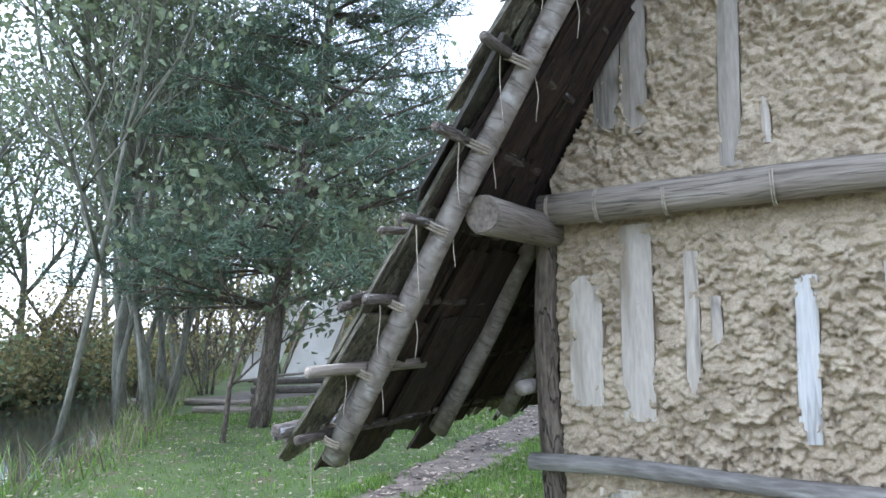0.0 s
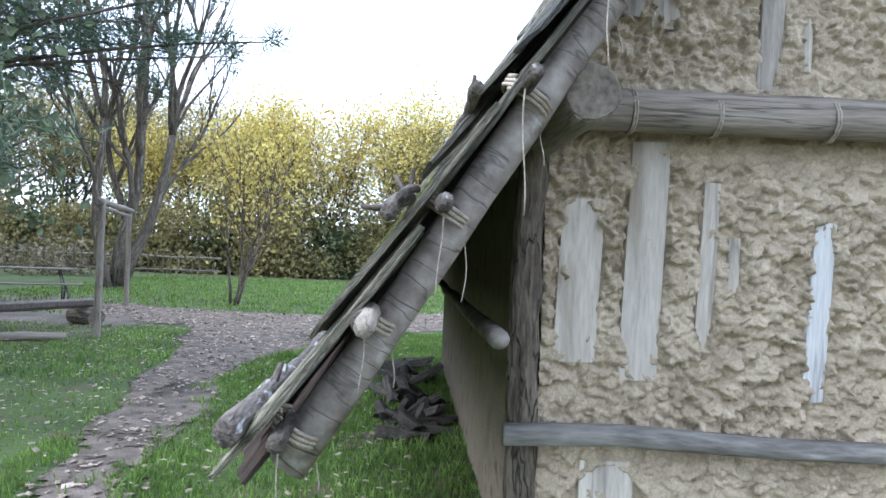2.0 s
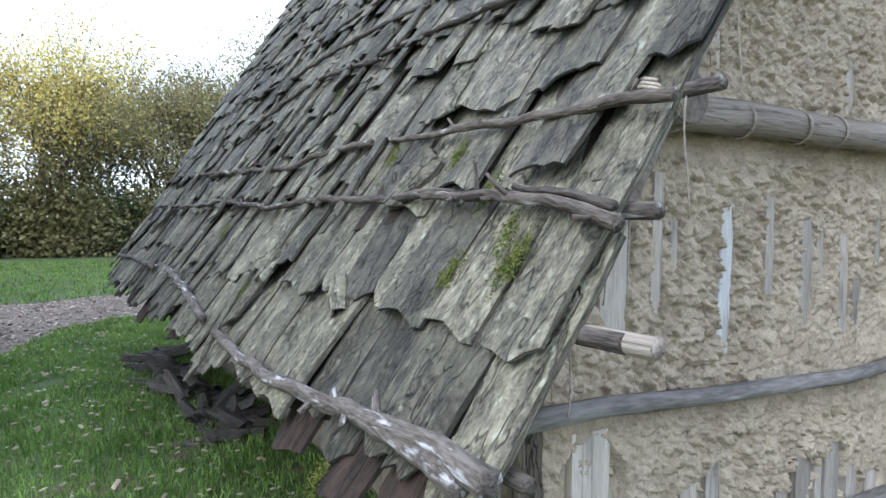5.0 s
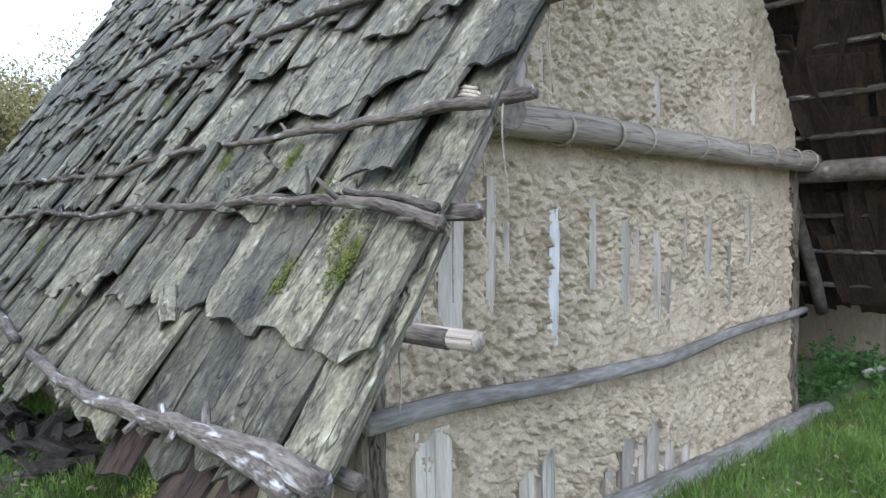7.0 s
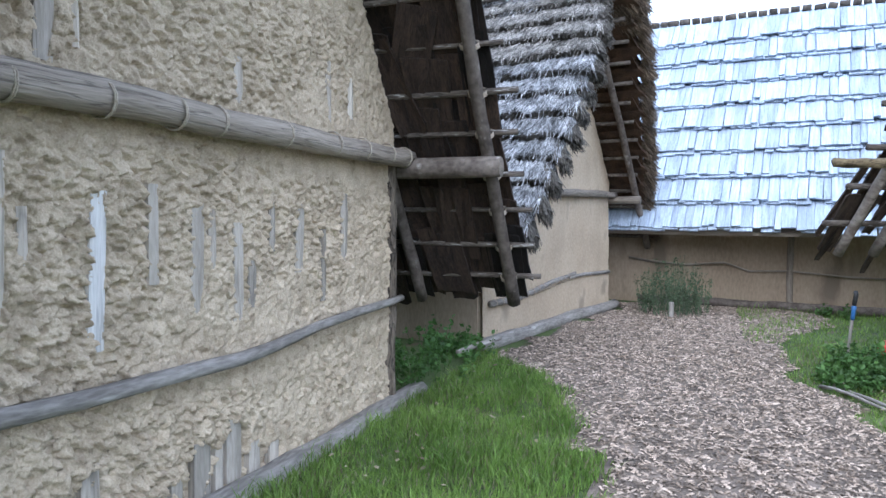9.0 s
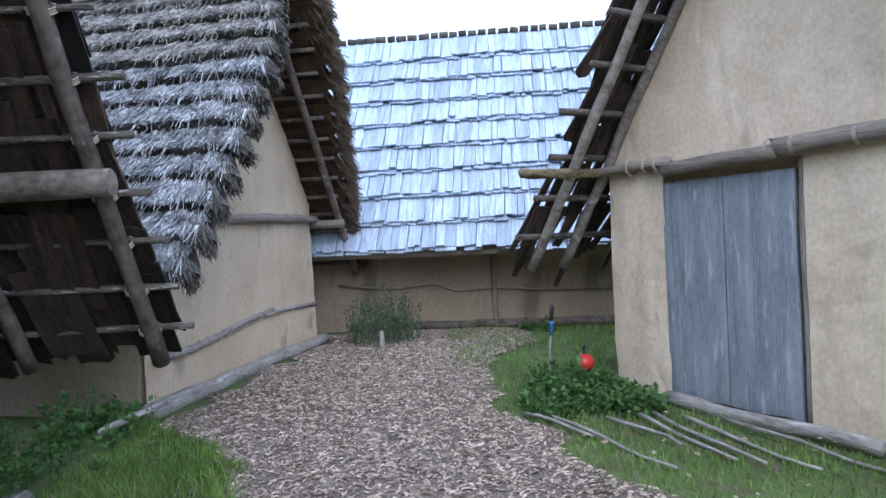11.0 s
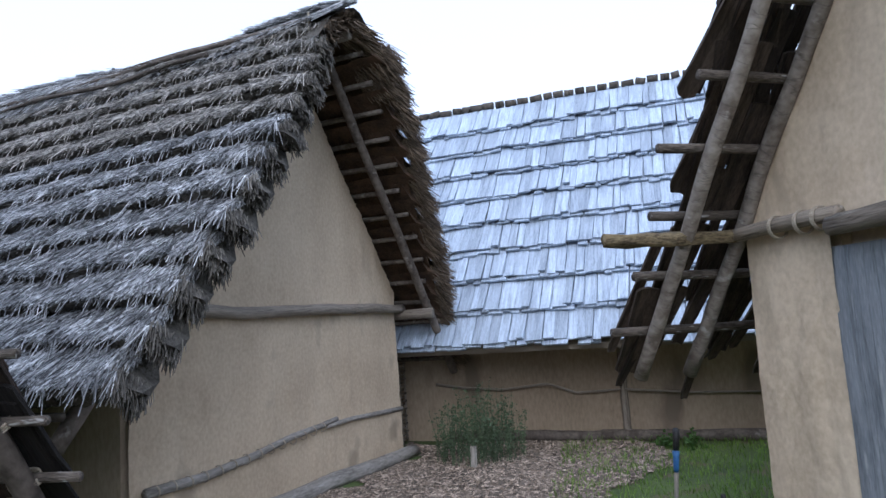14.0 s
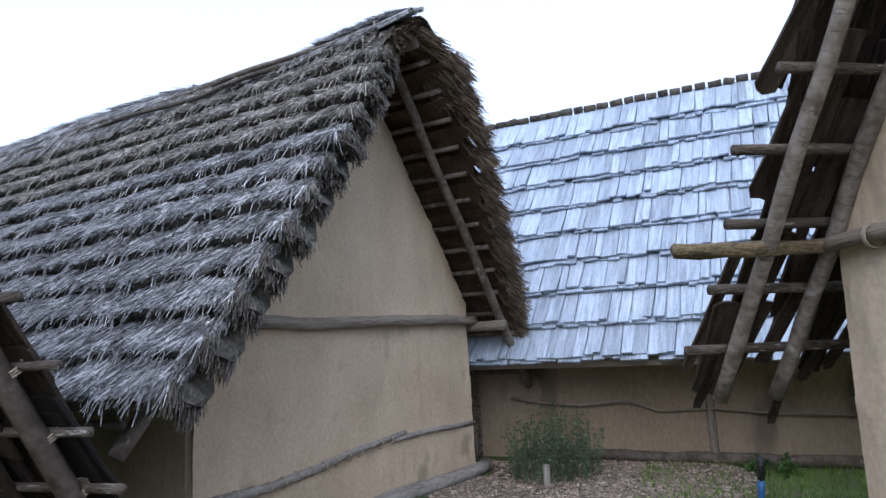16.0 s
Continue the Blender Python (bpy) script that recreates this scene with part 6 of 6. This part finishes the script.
# ---------- small things round the huts ----------
def small_things():
    rng = random.Random(5)
    rails = [((4.80, -0.17), (3.16, -0.87)), ((4.62, -0.12), (3.9, -0.52)), ((4.45, -1.02), (3.25, -1.28)), ((4.50, -1.14), (3.15, -1.42)), ((4.35, -1.32), (3.0, -1.68)), ((4.20, -1.60), (2.85, -2.08)), ((4.4, -0.75), (3.6, -1.05))]
    for (ax, ay), (bx, by) in rails:
        t = thing("grey_rail", "bleached split pole lying in the grass", "pole", Matrix.Translation((ax, ay, 0)), "poles on the ground")
        pole("rail", (0, 0, 0.035), (bx - ax, by - ay, 0.04), 0.017, 0.011, M_sill, t, rng, 0.05)
    t = thing("threshold_log", "dark flattened log below the door", "log", Matrix.Translation((4.75, -1.5, 0)))
    pole("log", (0.15, 0.1, 0.04), (-1.5, -0.72, 0.05), 0.065, 0.055, M_sill, t, rng, 0.05)
    # marker stake with a black grip and a blue sleeve
    t = thing("marker_stake", "thin grey stake with blue sleeve and black grip", "stake", pose(6.3, -0.6, 0, 4, -6, 0))
    pole("stake", (0, 0, -0.05), (0, 0, 0.5), 0.016, 0.016, M_sill, t, rng, 0.0)
    g = Geo()
    tube(g, [(0, 0, 0.44), (0, 0, 0.47), (0, 0, 0.55), (0.01, 0, 0.59)], 0.019, 0.027, 9, rng, 0.05)
    part("sleeve", g, M_blue, t, smooth=True)
    g = Geo()
    tube(g, [(0.01, 0, 0.60), (0, 0, 0.66), (-0.02, 0, 0.72), (0.02, 0, 0.74)], 0.022, 0.026, 8, rng, 0.1)
    part("grip", g, M_black, t, smooth=True)
    # red kettle
    t = thing("red_kettle", "round red enamel pot with black handle in the herbs", "kettle", Matrix.Translation((5.7, -0.86, 0)) @ Matrix.Scale(0.85, 4))
    g = Geo()
    prof = [(0.055, 0.0), (0.095, 0.03), (0.115, 0.08), (0.11, 0.13), (0.08, 0.17), (0.045, 0.19), (0.0, 0.197)]
    g.v = [Vector((r * math.cos(a * math.pi / 8), r * math.sin(a * math.pi / 8), z + 0.18)) for r, z in prof for a in range(16)]
    for k in range(len(prof) - 1):
        for a in range(16):
            g.f.append((k * 16 + a, k * 16 + (a + 1) % 16, (k + 1) * 16 + (a + 1) % 16, (k + 1) * 16 + a))
    g.f.append(tuple(range(15, -1, -1)))
    part("body", g, M_red, t, smooth=True)
    g = Geo()
    tube(g, [(0, 0, 0.36), (0, 0, 0.40), (0.01, 0, 0.44), (-0.015, 0, 0.47)], 0.014, 0.02, 7, rng)
    part("handle", g, M_black, t, smooth=True)
    g = Geo()
    tube(g, [(0, 0, -0.02), (0, 0, 0.19)], 0.03, 0.05, 8, rng)
    part("foot", g, M_black, t, smooth=True)
    # flower pot on its side by the clay wall
    t = thing("clay_pot", "orange terracotta pot lying by the wall", "pot", pose(2.72, -2.12, 0.12, 80, 0, 30))
    g = Geo()
    prof = [(0.07, -0.1), (0.085, 0.0), (0.10, 0.08), (0.115, 0.085), (0.115, 0.12), (0.10, 0.12), (0.08, 0.02), (0.06, -0.08)]
    g.v = [Vector((r * math.cos(a * math.pi / 8), r * math.sin(a * math.pi / 8), z)) for r, z in prof for a in range(16)]
    for k in range(len(prof) - 1):
        for a in range(16):
            g.f.append((k * 16 + a, k * 16 + (a + 1) % 16, (k + 1) * 16 + (a + 1) % 16, (k + 1) * 16 + a))
    g.f.append(tuple(range(15, -1, -1)))
    g.f.append(tuple(7 * 16 + a for a in range(16)))
    part("body", g, M_terracotta, t, smooth=True)
    # stick in the nettles, stump
    t = thing("fallen_stick", "barkless stick lying in the weeds", "stick", Matrix.Translation((4.2, 3.15, 0.16)))
    pole("stick", (0, 0, 0), (0.75, -0.22, 0.05), 0.03, 0.026, M_sill, t, rng, 0.02)
    t = thing("small_stump", "short cut stake at the hut corner", "stump", Matrix.Translation((8.75, 1.35, 0)))
    pole("stump", (0, 0, -0.05), (0.01, 0, 0.24), 0.04, 0.035, M_sill, t, rng, 0.0)
    # pole with a pale cut end along the side wall
    t = thing("side_pole", "pole with pale cut end lashed along the side wall", "pole", Matrix.Translation((-1.36, 3.16, 1.16)))
    pole("pole", (0, -0.06, 0), (-0.01, 5.5, 0.02), 0.038, 0.03, M_birch, t, rng, 0.02)
    # broken bark heaped against the side wall
    ms = [slab_mesh("bark_piece", w, l, 0.015, M_heap, rng, 0.04, 3, 3) for w, l in ((0.12, 0.35), (0.18, 0.28), (0.10, 0.42))]
    t = thing("bark_heap", "heap of broken dark bark against the side wall", "bark heap", Matrix.Translation((-1.55, 7.0, 0)))
    for _ in range(85):
        o = part("bark_piece", rng.choice(ms), None, t)
        o.matrix_basis = pose(rng.uniform(-0.22, 0.05), rng.uniform(-1.0, 2.6), rng.uniform(-0.02, 0.07), rng.uniform(-24, 24), rng.uniform(-20, 28), rng.uniform(0, 360))
    # wattle hurdle between the houses
    t = thing("wattle_hurdle", "dark woven wattle hurdle between the houses", "hurdle", Matrix.Translation((10.05, 2.75, 0)))
    for k in range(5):
        pole("stake", (k * 0.16, -0.02 * k, 0), (k * 0.16, -0.02 * k, 1.25), 0.016, 0.014, M_log, t, rng, 0.01)
    for k in range(22):
        g = Geo()
        tube(g, [(i * 0.16, -0.02 * i + (0.02 if (i + k) % 2 else -0.02), 0.06 + k * 0.053) for i in range(5)], 0.013, 0.011, 5, rng)
        part("rod", g, M_log, t, smooth=True)


small_things()
